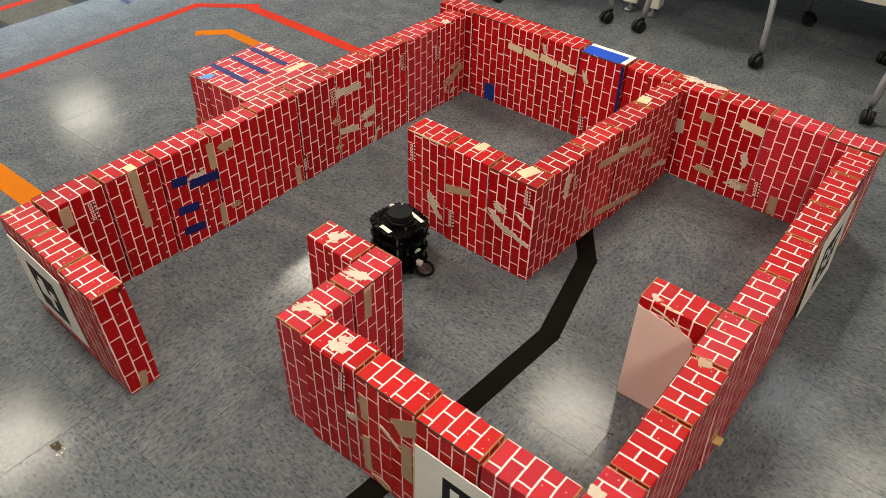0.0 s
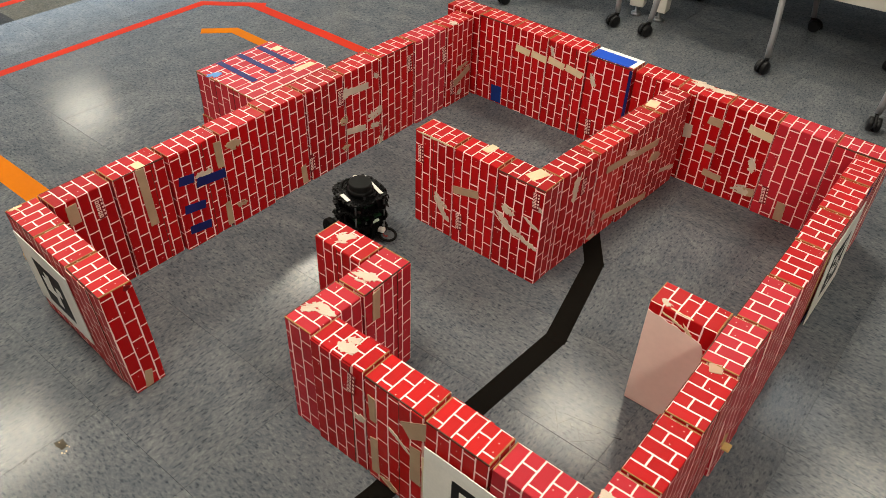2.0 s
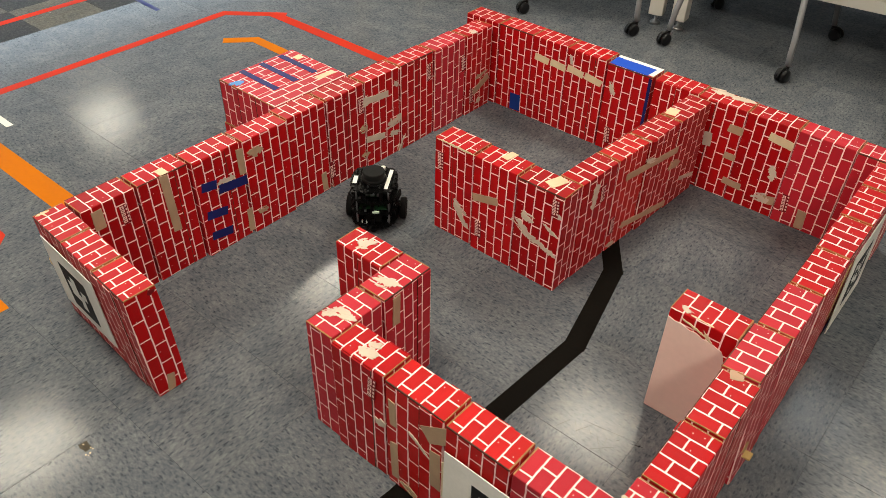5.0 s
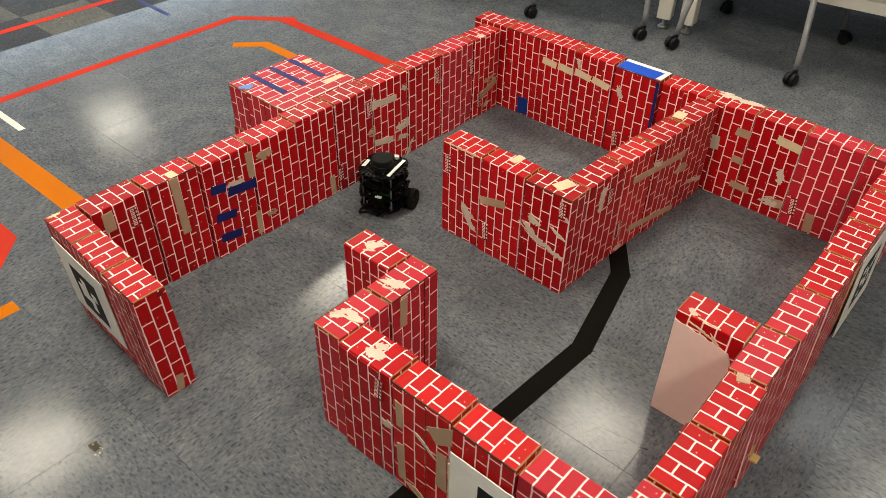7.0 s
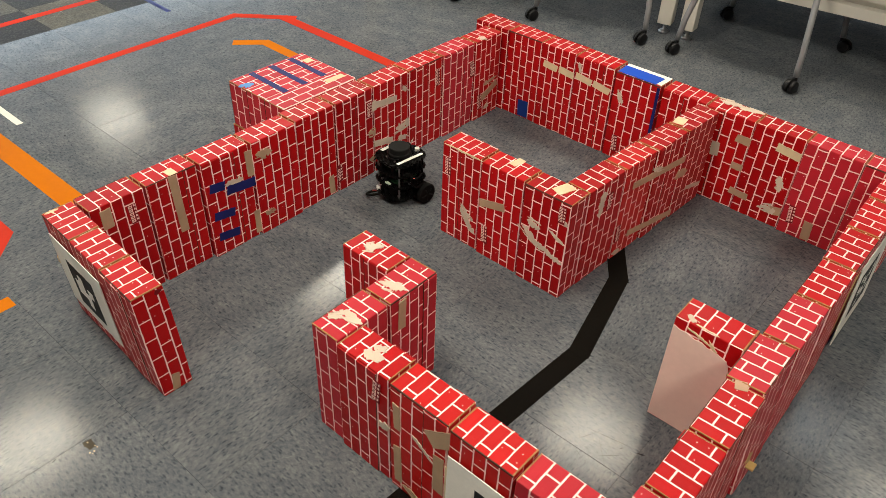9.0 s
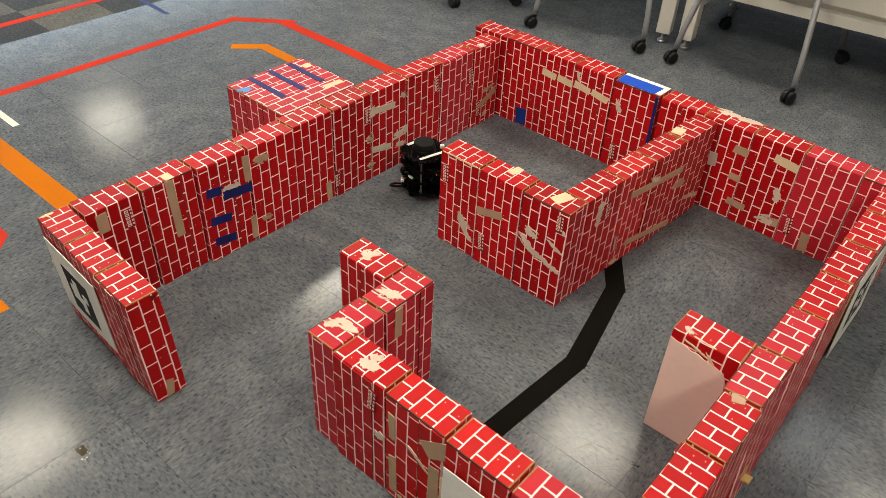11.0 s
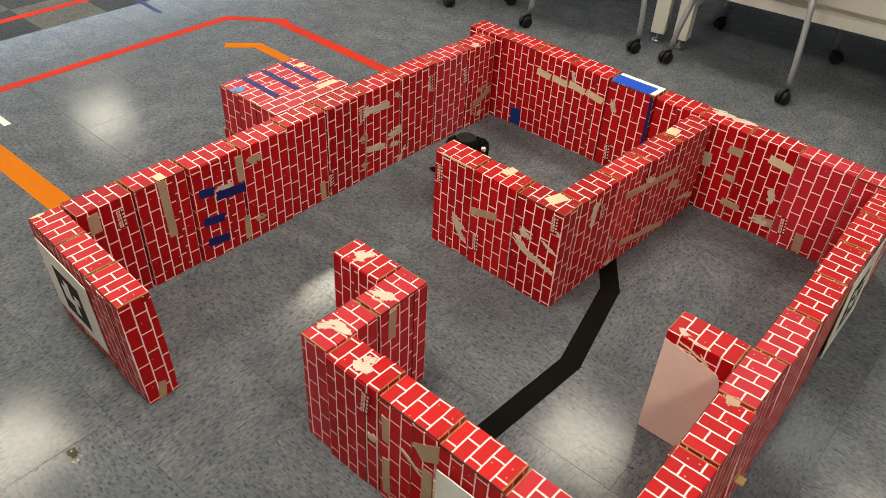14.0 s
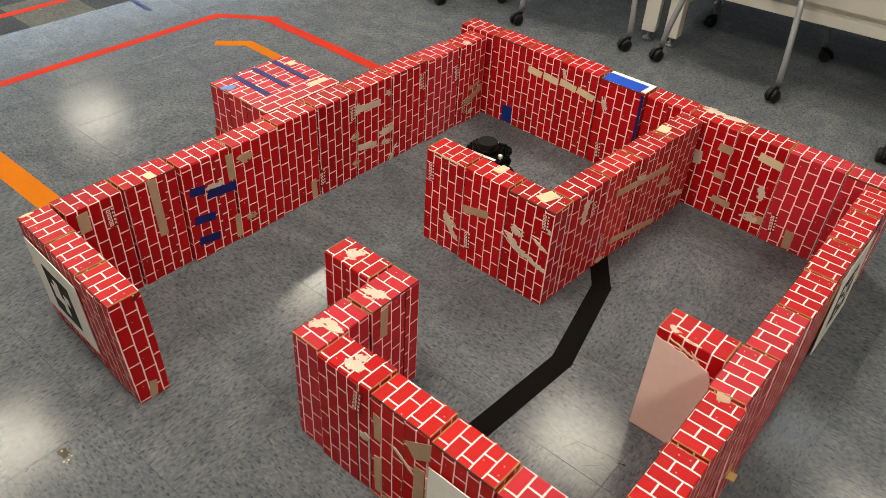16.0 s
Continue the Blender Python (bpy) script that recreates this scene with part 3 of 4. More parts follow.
def stamp(face, normal, p, q, width=0.020):
    """The maker's mark printed on the side: a dark ground with two rows of pale bars."""
    patch("printed_mark", STAMP_DARK, face, normal, p, q, width, 0.0, "printed mark of pale bars")
    p, q = Vector(p), Vector(q)
    d = q - p
    e = Vector((-d.y, d.x)).normalized()
    for row, size, count, fill in ((-0.22, 0.50, 5, 0.74), (0.32, 0.22, 5, 0.5)):
        for k in range(count):
            a = p + d * (0.04 + 0.92 * k / count) + e * width * row
            b = a + d * (0.92 / count * fill)
            patch("printed_bar", STAMP, face, normal, tuple(a), tuple(b), width * size, 0.0, "", 1)
            if size > 0.4:
                patch("printed_bar", STAMP_DARK, face, normal, tuple(a + d * 0.045), tuple(a + d * 0.092), width * size * 0.42, 0.0, "", 2)


LONG, BACK, INNER, FRONT, CORNER, TOP = ("x", -0.02), ("y", 0.008), ("x", 0.815), ("y", -1.455), ("y", -0.73), ("z", 0.305)
# long wall, inside
tape(LONG, 1, (-1.520, 0.292), (-1.520, 0.240), 0.028)
tape(LONG, 1, (-1.335, 0.303), (-1.329, 0.128), 0.024)
tape(LONG, 1, (-1.243, 0.223), (-1.196, 0.216), 0.027, BLUE, "dark blue tape strip")
tape(LONG, 1, (-1.193, 0.196), (-1.093, 0.184), 0.027, BLUE, "dark blue tape strip", 1)
tape(LONG, 1, (-1.242, 0.132), (-1.181, 0.122), 0.026, BLUE, "dark blue tape strip")
tape(LONG, 1, (-1.241, 0.062), (-1.174, 0.052), 0.026, BLUE, "dark blue tape strip")
torn(LONG, 1, (-1.196, 0.213), (-1.140, 0.212), 0.03)
tape(LONG, 1, (-1.112, 0.288), (-1.110, 0.207), 0.022)
torn(LONG, 1, (-1.090, 0.266), (-1.037, 0.259), 0.022, MASKING)
tape(LONG, 1, (-1.105, 0.087), (-1.106, 0.010), 0.026)
torn(LONG, 1, (-1.085, 0.067), (-1.052, 0.064), 0.022, MASKING)
tape(LONG, 1, (-0.823, 0.070), (-0.819, 0.006), 0.020)
tape(LONG, 1, (-0.640, 0.242), (-0.531, 0.232), 0.022, TORN)
torn(LONG, 1, (-0.652, 0.236), (-0.610, 0.236), 0.03)
torn(LONG, 1, (-0.535, 0.119), (-0.462, 0.128), 0.034)
tape(LONG, 1, (-0.632, 0.105), (-0.550, 0.088), 0.022, TORN)
torn(LONG, 1, (-0.660, 0.155), (-0.628, 0.142), 0.026, MASKING)
torn(LONG, 1, (-0.655, 0.060), (-0.625, 0.055), 0.024, MASKING)
torn(LONG, 1, (-0.489, 0.000), (-0.458, 0.052), 0.013)
torn(LONG, 1, (-0.525, 0.081), (-0.484, 0.076), 0.016)
torn(LONG, 1, (-0.500, 0.262), (-0.485, 0.240), 0.016)
tape(LONG, 1, (-0.105, 0.075), (-0.012, 0.116), 0.026, label="tan tape strip across the corner")
torn(LONG, 1, (-0.090, 0.130), (-0.020, 0.138), 0.02, MASKING)
torn(LONG, 1, (-0.08, 0.03), (-0.06, 0.035), 0.02)
for a, b in (((-1.455, 0.276), (-1.453, 0.220)), ((-0.789, 0.096), (-0.787, 0.036)), ((-0.654, 0.262), (-0.652, 0.210)), ((-0.338, 0.267), (-0.333, 0.209)), ((-0.163, 0.240), (-0.158, 0.183)), ((-0.115, 0.098), (-0.110, 0.038))):
    stamp(LONG, 1, a, b)
# back wall, inside
for p, q in (((0.178, 0.243), (0.238, 0.237)), ((0.243, 0.241), (0.309, 0.234)), ((0.316, 0.243), (0.379, 0.233)), ((0.383, 0.237), (0.452, 0.225))):
    tape(BACK, -1, p, q, 0.024, CREAM, "pale torn tape strip")
tape(BACK, -1, (0.108, 0.066), (0.110, 0.004), 0.044, MID_BLUE, "dark blue tape strip")
torn(BACK, -1, (0.484, 0.245), (0.506, 0.206), 0.014)
torn(BACK, -1, (0.322, 0.290), (0.334, 0.258), 0.012)
tape(BACK, -1, (0.899, 0.238), (0.982, 0.236), 0.026)
tape(BACK, -1, (1.019, 0.259), (1.092, 0.249), 0.026, CREAM)
tape(BACK, -1, (0.907, 0.147), (0.957, 0.146), 0.022)
tape(BACK, -1, (0.924, 0.065), (0.985, 0.061), 0.022)
torn(BACK, -1, (1.058, 0.168), (1.067, 0.120), 0.022)
torn(BACK, -1, (1.023, 0.048), (1.080, 0.055), 0.028)
tape(BACK, -1, (1.060, 0.052), (1.094, 0.058), 0.028)
tape(BACK, -1, (1.180, 0.067), (1.184, 0.004), 0.026)
tape(BACK, -1, (0.843, 0.202), (0.846, 0.155), 0.026, TORN)
stamp(BACK, -1, (1.123, 0.098), (1.128, 0.040))
stamp(BACK, -1, (0.502, 0.085), (0.506, 0.025))
# inner wall
tape(INNER, 1, (-0.461, 0.242), (-0.171, 0.208), 0.022)
tape(INNER, 1, (-0.437, 0.068), (-0.179, 0.018), 0.020)
tape(INNER, 1, (-0.118, 0.080), (-0.022, 0.056), 0.014, TORN)
torn(INNER, 1, (-0.596, 0.282), (-0.600, 0.205), 0.032)
torn(INNER, 1, (-0.210, 0.160), (-0.140, 0.150), 0.036, MASKING)
torn(INNER, 1, (-0.360, 0.246), (-0.290, 0.226), 0.022)
torn(INNER, 1, (-0.485, 0.016), (-0.450, 0.012), 0.018)
stamp(INNER, 1, (-0.562, 0.262), (-0.560, 0.208))
stamp(INNER, 1, (-0.480, 0.112), (-0.476, 0.055))
# inner corner, front
tape(CORNER, -1, (0.497, 0.176), (0.584, 0.196), 0.024)
for p, q, w in (((0.428, 0.120), (0.470, 0.060), 0.02), ((0.440, 0.112), (0.476, 0.094), 0.012), ((0.446, 0.092), (0.480, 0.052), 0.016), ((0.432, 0.132), (0.452, 0.110), 0.012),
                ((0.650, 0.178), (0.700, 0.140), 0.022), ((0.690, 0.146), (0.780, 0.118), 0.020), ((0.665, 0.205), (0.700, 0.192), 0.022), ((0.735, 0.204), (0.782, 0.178), 0.010), ((0.756, 0.258), (0.783, 0.240), 0.012)):
    torn(CORNER, -1, p, q, w)
stamp(CORNER, -1, (0.374, 0.263), (0.375, 0.206))
stamp(CORNER, -1, (0.521, 0.107), (0.523, 0.047))
stamp(CORNER, -1, (0.764, 0.292), (0.765, 0.242))
torn(CORNER, -1, (0.356, 0.302), (0.490, 0.3015), 0.006, CREAM)
# stepped and front walls
tape(("x", 0.71), 1, (-1.266, 0.298), (-1.269, 0.217), 0.022)
tape(FRONT, -1, (0.879, 0.262), (0.882, 0.190), 0.017)
tape(FRONT, -1, (0.881, 0.140), (0.884, 0.030), 0.019)
stamp(FRONT, -1, (0.827, 0.285), (0.821, 0.225))
torn(FRONT, -1, (0.829, 0.164), (0.855, 0.174), 0.02)
tape(FRONT, -1, (0.962, 0.236), (1.040, 0.288), 0.040, label="wide tan tape strip")
tape(FRONT, -1, (0.988, 0.205), (0.990, 0.095), 0.026)
tape(FRONT, -1, (1.022, 0.205), (1.024, 0.100), 0.024, CREAM, "pale tape strip over the sheet", 3)
torn(FRONT, -1, (0.918, 0.210), (0.980, 0.170), 0.009)
torn(FRONT, -1, (0.90, 0.03), (0.94, 0.010), 0.018, MASKING)
# tops
for p, q, w in (((0.535, -1.205), (0.562, -1.172), 0.03), ((0.643, -1.266), (0.700, -1.244), 0.028), ((0.648, -1.382), (0.708, -1.38), 0.022), ((0.640, -1.41), (0.665, -1.392), 0.02),
                ((0.765, -1.425), (0.812, -1.422), 0.03), ((0.775, -1.405), (0.800, -1.400), 0.02), ((0.800, 0.062), (0.935, 0.068), 0.03), ((0.000, -0.102), (-0.03, -0.100), 0.022), ((1.184, -0.896), (1.206, -0.910), 0.016), ((1.206, -0.912), (1.262, -0.9148), 0.005),
                ((1.322, -1.378), (1.345, -1.392), 0.026), ((-0.094, -1.630), (-0.092, -1.602), 0.008), ((-0.099, -1.617), (-0.08, -1.613), 0.007)):
    torn(TOP, 1, p, q, w, CREAM if w < 0.01 else TORN)
tape(TOP, 1, (1.338, -1.013), (1.360, -1.004), 0.024, LIGHT_TAPE)
tape(TOP, 1, (0.564, -0.690), (0.570, -0.650), 0.022, CREAM)
tape(TOP, 1, (0.722, -0.712), (0.738, -0.664), 0.034, CREAM)
tape(TOP, 1, (0.776, -0.172), (0.772, -0.128), 0.032, CREAM)
tape(TOP, 1, (-0.060, -1.329), (-0.030, -1.328), 0.024, CREAM)
patch("paper_cap", WHITE, TOP, 1, (0.466, 0.048), (0.625, 0.048), 0.070, 0.0, "white paper cap")
patch("blue_paper", SKY, TOP, 1, (0.467, 0.0355), (0.607, 0.0355), 0.056, 0.0, "bright blue paper on the cap", 1)
tape(BACK, -1, (0.620, 0.300), (0.622, 0.06), 0.010, BLUE, "dark blue tape along the edge")
for y in (-0.836, -0.760, -0.682):
    tape(TOP, 1, (-0.352, y), (-0.178, y - 0.004), 0.020, BLUE, "dark blue tape strip across the stack")
torn(TOP, 1, (-0.310, -0.910), (-0.285, -0.875), 0.035, PALE_BLUE, "pale blue torn tape")
tape(TOP, 1, (-0.146, -0.712), (-0.142, -0.640), 0.022, CREAM)
tape(TOP, 1, (-0.300, -0.662), (-0.300, -0.634), 0.026, CREAM)
# end wall and side wall
tape(("x", 0.322), 1, (-1.606, 0.050), (-1.612, 0.003), 0.018)
torn(("x", 0.322), 1, (-1.605, 0.294), (-1.590, 0.297), 0.012, STAMP_DARK)
tape(("y", -1.642), -1, (-0.108, 0.160), (-0.07, 0.165), 0.02, CREAM)
tape(("x", 1.4), 1, (-0.972, 0.10), (-0.945, 0.075), 0.026, YELLOW)
part("tape_flap", box(bmesh.new(), -0.044, -0.022, -0.056, -0.036, 0.058, 0.064, 0.002), YELLOW, nearest_block(Vector((1.36, -0.95, 0.1))), "loose yellowish tape end sticking out")
tape(("x", 1.4), 1, (-0.455, 0.26), (-0.44, 0.06), 0.024, YELLOW)
tape(("x", 1.4), 1, (-0.155, 0.24), (-0.14, 0.10), 0.03, YELLOW)
tape(("x", 1.4), 1, (-0.17, 0.285), (-0.14, 0.285), 0.02, BLUE)
tape(("x", 1.4), 1, (-0.40, 0.012), (-0.36, 0.012), 0.02, BLUE)
tape(("x", 1.4), 1, (-1.37, 0.24), (-1.33, 0.24), 0.05, BLUE)
# peeled front of the single block
peeled = [(-0.0735, 0.003), (0.0740, 0.003), (0.0742, 0.222), (0.069, 0.225), (0.062, 0.226), (0.060, 0.234), (0.056, 0.247), (0.050, 0.258), (0.030, 0.264), (0.017, 0.267), (0.006, 0.266), (-0.008, 0.273), (-0.024, 0.271), (-0.042, 0.278), (-0.058, 0.277), (-0.0735, 0.282)]
bm = slab(bmesh.new(), peeled, 0, 0.0022)
bmesh.ops.transform(bm, matrix=Matrix.Translation((0, -0.0385, 0)) @ pose(0, 0, 0, 90, 0, 0), verts=bm.verts[:])
PEELED = next(ob for ob in BLOCKS if "peeled" in ob["label"])
for ob in [c for c in PEELED.children if c.name.startswith("flap")]:
    bpy.data.objects.remove(ob)
part("peeled_face", bm, LINER, PEELED, "pinkish paper liner where the print is peeled off")
torn(("y", -0.92), -1, (1.195, 0.292), (1.246, 0.276), 0.007, CREAM)
torn(("y", -0.92), -1, (1.246, 0.284), (1.276, 0.252), 0.008, CREAM)


def marker(face, normal, a, b, low, high, square, cells, paper=SHEET):
    """A printed square marker taped across several blocks: white sheet, black square, white cells."""
    base = nearest_block(world_point(face, ((a + b) / 2, (low + high) / 2)))
    patch("sheet", paper, face, normal, (a, (low + high) / 2), (b, (low + high) / 2), high - low, 0.0, "white paper sheet", 5, on=base)
    s0, s1, t0, t1 = square
    patch("black_square", BLACK_INK, face, normal, (s0, (t0 + t1) / 2), (s1, (t0 + t1) / 2), t1 - t0, 0.0, "printed black square", 6, on=base)
    cu, cv = (s1 - s0) / (len(cells) + 2), (t1 - t0) / (len(cells) + 2)
    for r, row in enumerate(cells):
        for c, mark in enumerate(row):
            if mark == "#":
                u, v = s0 + cu * (c + 0.97), t1 - cv * (r + 1.5)
                patch("white_cell", WHITE, face, normal, (u, v), (u + cu * 1.06, v), cv * 1.04, 0.0, "", 7, on=base)


marker(("y", -1.642), -1, -0.086, 0.164, 0.052, 0.262, (-0.026, 0.100, 0.080, 0.214), [".#..", "##.#", "###.", "..#."])
marker(FRONT, -1, 1.016, 1.300, 0.020, 0.246, (1.084, 1.232, 0.055, 0.207), ["#..#.#", "#.##..", ".##.#.", "#..##.", ".#.#.#", "##..#."], SHEET)
before = set(bpy.data.objects)
marker(("x", 1.4), 1, -0.425, -0.165, 0.015, 0.262, (-0.362, -0.228, 0.070, 0.205), ["#....#", "..#.#.", "#..#..", ".##...", "...#.#", ".#...."])
# this sheet hangs from its top tape, its lower edge standing off the wall
hang = Matrix.Translation((1.398, 0, 0.262)) @ pose(0, 0, 0, 0, -1.8, 0) @ Matrix.Translation((-1.398, 0, -0.262))
for ob in [o for o in bpy.data.objects if o not in before]:
    ob.matrix_basis = ob.parent.matrix_basis.inverted() @ hang @ ob.parent.matrix_basis
bm = box(bmesh.new(), -0.094, -0.068, -0.036, -0.030, 0.142, 0.162, 0.002)
part("tape_flap", bm, YELLOW, next(ob for ob in BLOCKS if "short end wall" in ob["label"]), "loose yellowish tape end sticking out")


# ---- the small wheeled robot (its nose points along local x) ----
def plate_outline(half_x, half_y, teeth):
    """A rounded deck with a scalloped rim."""
    out = []
    steps = 96 if teeth == 0 else teeth * 6
    for k in range(steps):
        a = k * math.tau / steps
        c, s = math.cos(a), math.sin(a)
        r = (abs(c / half_x) ** 3.2 + abs(s / half_y) ** 3.2) ** (-1 / 3.2)
        if teeth:
            r -= 0.0052 * (1 - abs(math.cos(teeth * a / 2)) ** 0.6)
        out.append((r * c, r * s))
    return out


def ring(bm, x, y, z, r0, r1, h, segments=8):
    """A short open collar, as round a hole."""
    loops = [[bm.verts.new((x + r * math.cos(k * math.tau / segments), y + r * math.sin(k * math.tau / segments), z + dz)) for k in range(segments)] for r, dz in ((r1, 0), (r1, h), (r0, h), (r0, 0))]
    for a, b in zip(loops, loops[1:]):
        for k in range(segments):
            bm.faces.new((a[k], a[(k + 1) % segments], b[(k + 1) % segments], b[k]))


def deck(z, parent, hx=0.070, hy=0.068):
    """A moulded lattice plate: collared holes over the plate and knuckles along the rim."""
    bm = slab(bmesh.new(), plate_outline(hx, hy, 34), z, z + 0.003)
    rng = random.Random(int(z * 1000))
    for ix in range(-5, 6):
        for iy in range(-5, 6):
            x, y = ix * 0.0115 + (0.0057 if iy % 2 else 0), iy * 0.0105
            if abs(x / (hx - 0.008)) ** 3.2 + abs(y / (hy - 0.008)) ** 3.2 < 1:
                ring(bm, x, y, z + 0.0025, 0.0026, 0.0044, 0.0024)
    for k in range(17):
        a = k * math.tau / 17 + rng.random() * 0.1
        r = (abs(math.cos(a) / hx) ** 3.2 + abs(math.sin(a) / hy) ** 3.2) ** (-1 / 3.2) - 0.006
        x, y = r * math.cos(a), r * math.sin(a)
        rod(bm, (x, y, z - 0.003), (x, y, z + 0.0065), 0.0046, 0.0040, 8)
    return part("deck", bm, PLASTIC, parent)


def build_robot():
    robot = thing("wheeled_robot", "small black layered wheeled robot with a round spinning scanner", "robot")
    for z in (0.030, 0.072, 0.112, 0.148):
        deck(z, robot)
    for z0, z1 in ((0.033, 0.072), (0.075, 0.112), (0.115, 0.148)):
        for sx, sy in ((0.050, 0.046), (0.050, -0.046), (-0.050, 0.046), (-0.050, -0.046)):
            part("standoff", rod(bmesh.new(), (sx, sy, z0), (sx, sy, z1), 0.0028, segments=6), CHROME if sx < 0 else PLASTIC, robot, "thin metal standoff")
    for s in (1, -1):
        motor = part("motor", box(bmesh.new(), 0.008, 0.058, s * 0.008, s * 0.062, 0.012, 0.048, 0.003), PLASTIC, robot)
        part("hub", rod(bmesh.new(), (0.032, s * 0.060, 0.033), (0.032, s * 0.070, 0.033), 0.010), PLASTIC, motor)
    part("battery", box(bmesh.new(), -0.055, 0.010, -0.024, 0.024, 0.036, 0.066, 0.004), RUBBER, robot, "black battery pack")
    board = part("control_board", box(bmesh.new(), -0.050, 0.050, -0.040, 0.040, 0.080, 0.083), CIRCUIT, robot, "dark green circuit board")
    rng = random.Random(5)
    for k in range(16):
        x, y, w, d, h = rng.uniform(-0.046, 0.04), rng.uniform(-0.036, 0.028), rng.uniform(0.004, 0.014), rng.uniform(0.004, 0.012), rng.uniform(0.003, 0.011)
        part("chip", box(bmesh.new(), x, x + w, y, y + d, 0.083, 0.083 + h, 0.0006), PLASTIC if k % 4 else CHROME, board)
    part("computer_board", box(bmesh.new(), -0.045, 0.042, -0.029, 0.029, 0.121, 0.1235), CIRCUIT, robot, "dark green circuit board")
    for k, (x, y, w, d, h) in enumerate(((-0.047, -0.026, 0.018, 0.014, 0.014), (-0.047, -0.006, 0.018, 0.014, 0.015), (-0.047, 0.012, 0.020, 0.015, 0.013), (-0.01, -0.01, 0.014, 0.014, 0.004))):
        part("port", box(bmesh.new(), x, x + w, y, y + d, 0.1235, 0.1235 + h, 0.0008), CHROME if k != 3 else PLASTIC, robot, "metal socket")
    part("display", box(bmesh.new(), -0.066, -0.060, -0.020, 0.000, 0.077, 0.084, 0.001), DISPLAY, robot, "small pale green display")
    part("status_lamp", box(bmesh.new(), 0.000, 0.004, -0.060, -0.0585, 0.090, 0.093), LED_RED, robot, "tiny glowing red lamp")
    # scanner
    scanner = part("scanner", lathe(bmesh.new(), [(0.037, 0.151), (0.037, 0.162), (0.034, 0.166), (0.030, 0.167)], 32, Matrix.Translation((-0.005, 0, 0))), PLASTIC, robot, "round black laser scanner", True)
    part("scanner_head", lathe(bmesh.new(), [(0.030, 0.167), (0.0325, 0.168), (0.0325, 0.181), (0.0315, 0.1835), (0.0295, 0.1845)], 36, Matrix.Translation((-0.005, 0, 0))), LIDAR_TOP, scanner, "dark grey flat turning head")
    part("belt_guard", tube(bmesh.new(), [(-0.036 - 0.014 * math.sin(k * math.pi / 8), -0.03 + 0.006 * k, 0.160) for k in range(9)], 0.0025, 8), PLASTIC, scanner)
    part("label_strip", box(bmesh.new(), -0.050, 0.050, -0.0052, 0.0052, 0.1546, 0.1558, 0.0003, pose(-0.002, -0.0425, 0, 0, 0, -4)), WHITE, robot, "long white paper label strip")
    part("label_square", box(bmesh.new(), -0.030, 0.008, 0.047, 0.059, 0.1546, 0.1558, 0.0003), WHITE, robot, "short white paper label")
    part("button", rod(bmesh.new(), (0.052, -0.020, 0.151), (0.052, -0.020, 0.162), 0.0072), ENAMEL, robot, "round pale button")
    for x, y in ((-0.044, 0.012), (-0.044, -0.02), (0.050, -0.026)):
        part("screw", rod(bmesh.new(), (x, y, 0.151), (x, y, 0.158), 0.003, segments=10), CHROME, robot)
    for k, (y, z0, z1) in enumerate(((-0.064, 0.128, 0.088), (-0.060, 0.120, 0.080), (0.063, 0.126, 0.082), (-0.062, 0.10, 0.045))):
        pts = [(-0.05 + 0.012 * i, y - (0.012 if y < 0 else -0.012) * math.sin(i * math.pi / 8), z0 + (z1 - z0) * i / 8 + 0.008 * math.sin(i * 1.3)) for i in range(9)]
        part("cable", tube(bmesh.new(), pts, 0.0022, 8), RUBBER, robot, smooth=True)
    for k in range(14):
        a = k * math.tau / 14
        for z in (0.034, 0.076, 0.116):
            if (k + int(z * 1000)) % 3:
                x, y = 0.060 * math.cos(a), 0.057 * math.sin(a)
                part("bracket", box(bmesh.new(), x - 0.005, x + 0.005, y - 0.005, y + 0.005, z, z + 0.016 + 0.006 * (k % 3), 0.001), PLASTIC, robot)
    for k, (x, y, z) in enumerate(((-0.058, 0.020, 0.079), (-0.060, -0.030, 0.079), (-0.052, 0.036, 0.119), (-0.058, 0.002, 0.039), (-0.020, -0.060, 0.079), (0.030, -0.058, 0.119), (-0.05, -0.044, 0.039), (-0.062, 0.014, 0.120))):
        part("connector", box(bmesh.new(), x - 0.004, x + 0.004, y - 0.003, y + 0.003, z, z + 0.006, 0.0006), PLASTIC if k % 2 else CHROME, robot, "small connector")
    part("wire_arch", tube(bmesh.new(), [(0.040 + 0.004 * math.sin(a), 0.012 + 0.018 * math.cos(a), 0.152 + 0.016 * math.sin(a)) for a in [k * math.pi / 10 for k in range(11)]], 0.0028, 8), RUBBER, robot, smooth=True)
    # rear ball caster
    part("ball_caster", lathe(bmesh.new(), [(0.002, 0.0), (0.008, 0.002), (0.011, 0.008), (0.011, 0.016), (0.013, 0.018), (0.013, 0.030)], 20, Matrix.Translation((-0.050, 0, 0))), PLASTIC, robot, smooth=True)
    wheels = []
    for s in (1, -1):
        wheel = part("wheel", lathe(bmesh.new(), [(0.012, -0.008), (0.026, -0.007), (0.026, 0.007), (0.012, 0.008)], 28, pose(0, 0, 0, 90, 0, 0)), PLASTIC, robot, "black spoked wheel")
        tyre = lathe(bmesh.new(), [(0.0262, -0.0085), (0.031, -0.009), (0.033, -0.007), (0.033, 0.007), (0.031, 0.009), (0.0262, 0.0085)], 32, pose(0, 0, 0, 90, 0, 0))
        part("tyre", tyre, RUBBER, wheel, "ribbed black rubber tyre", True)
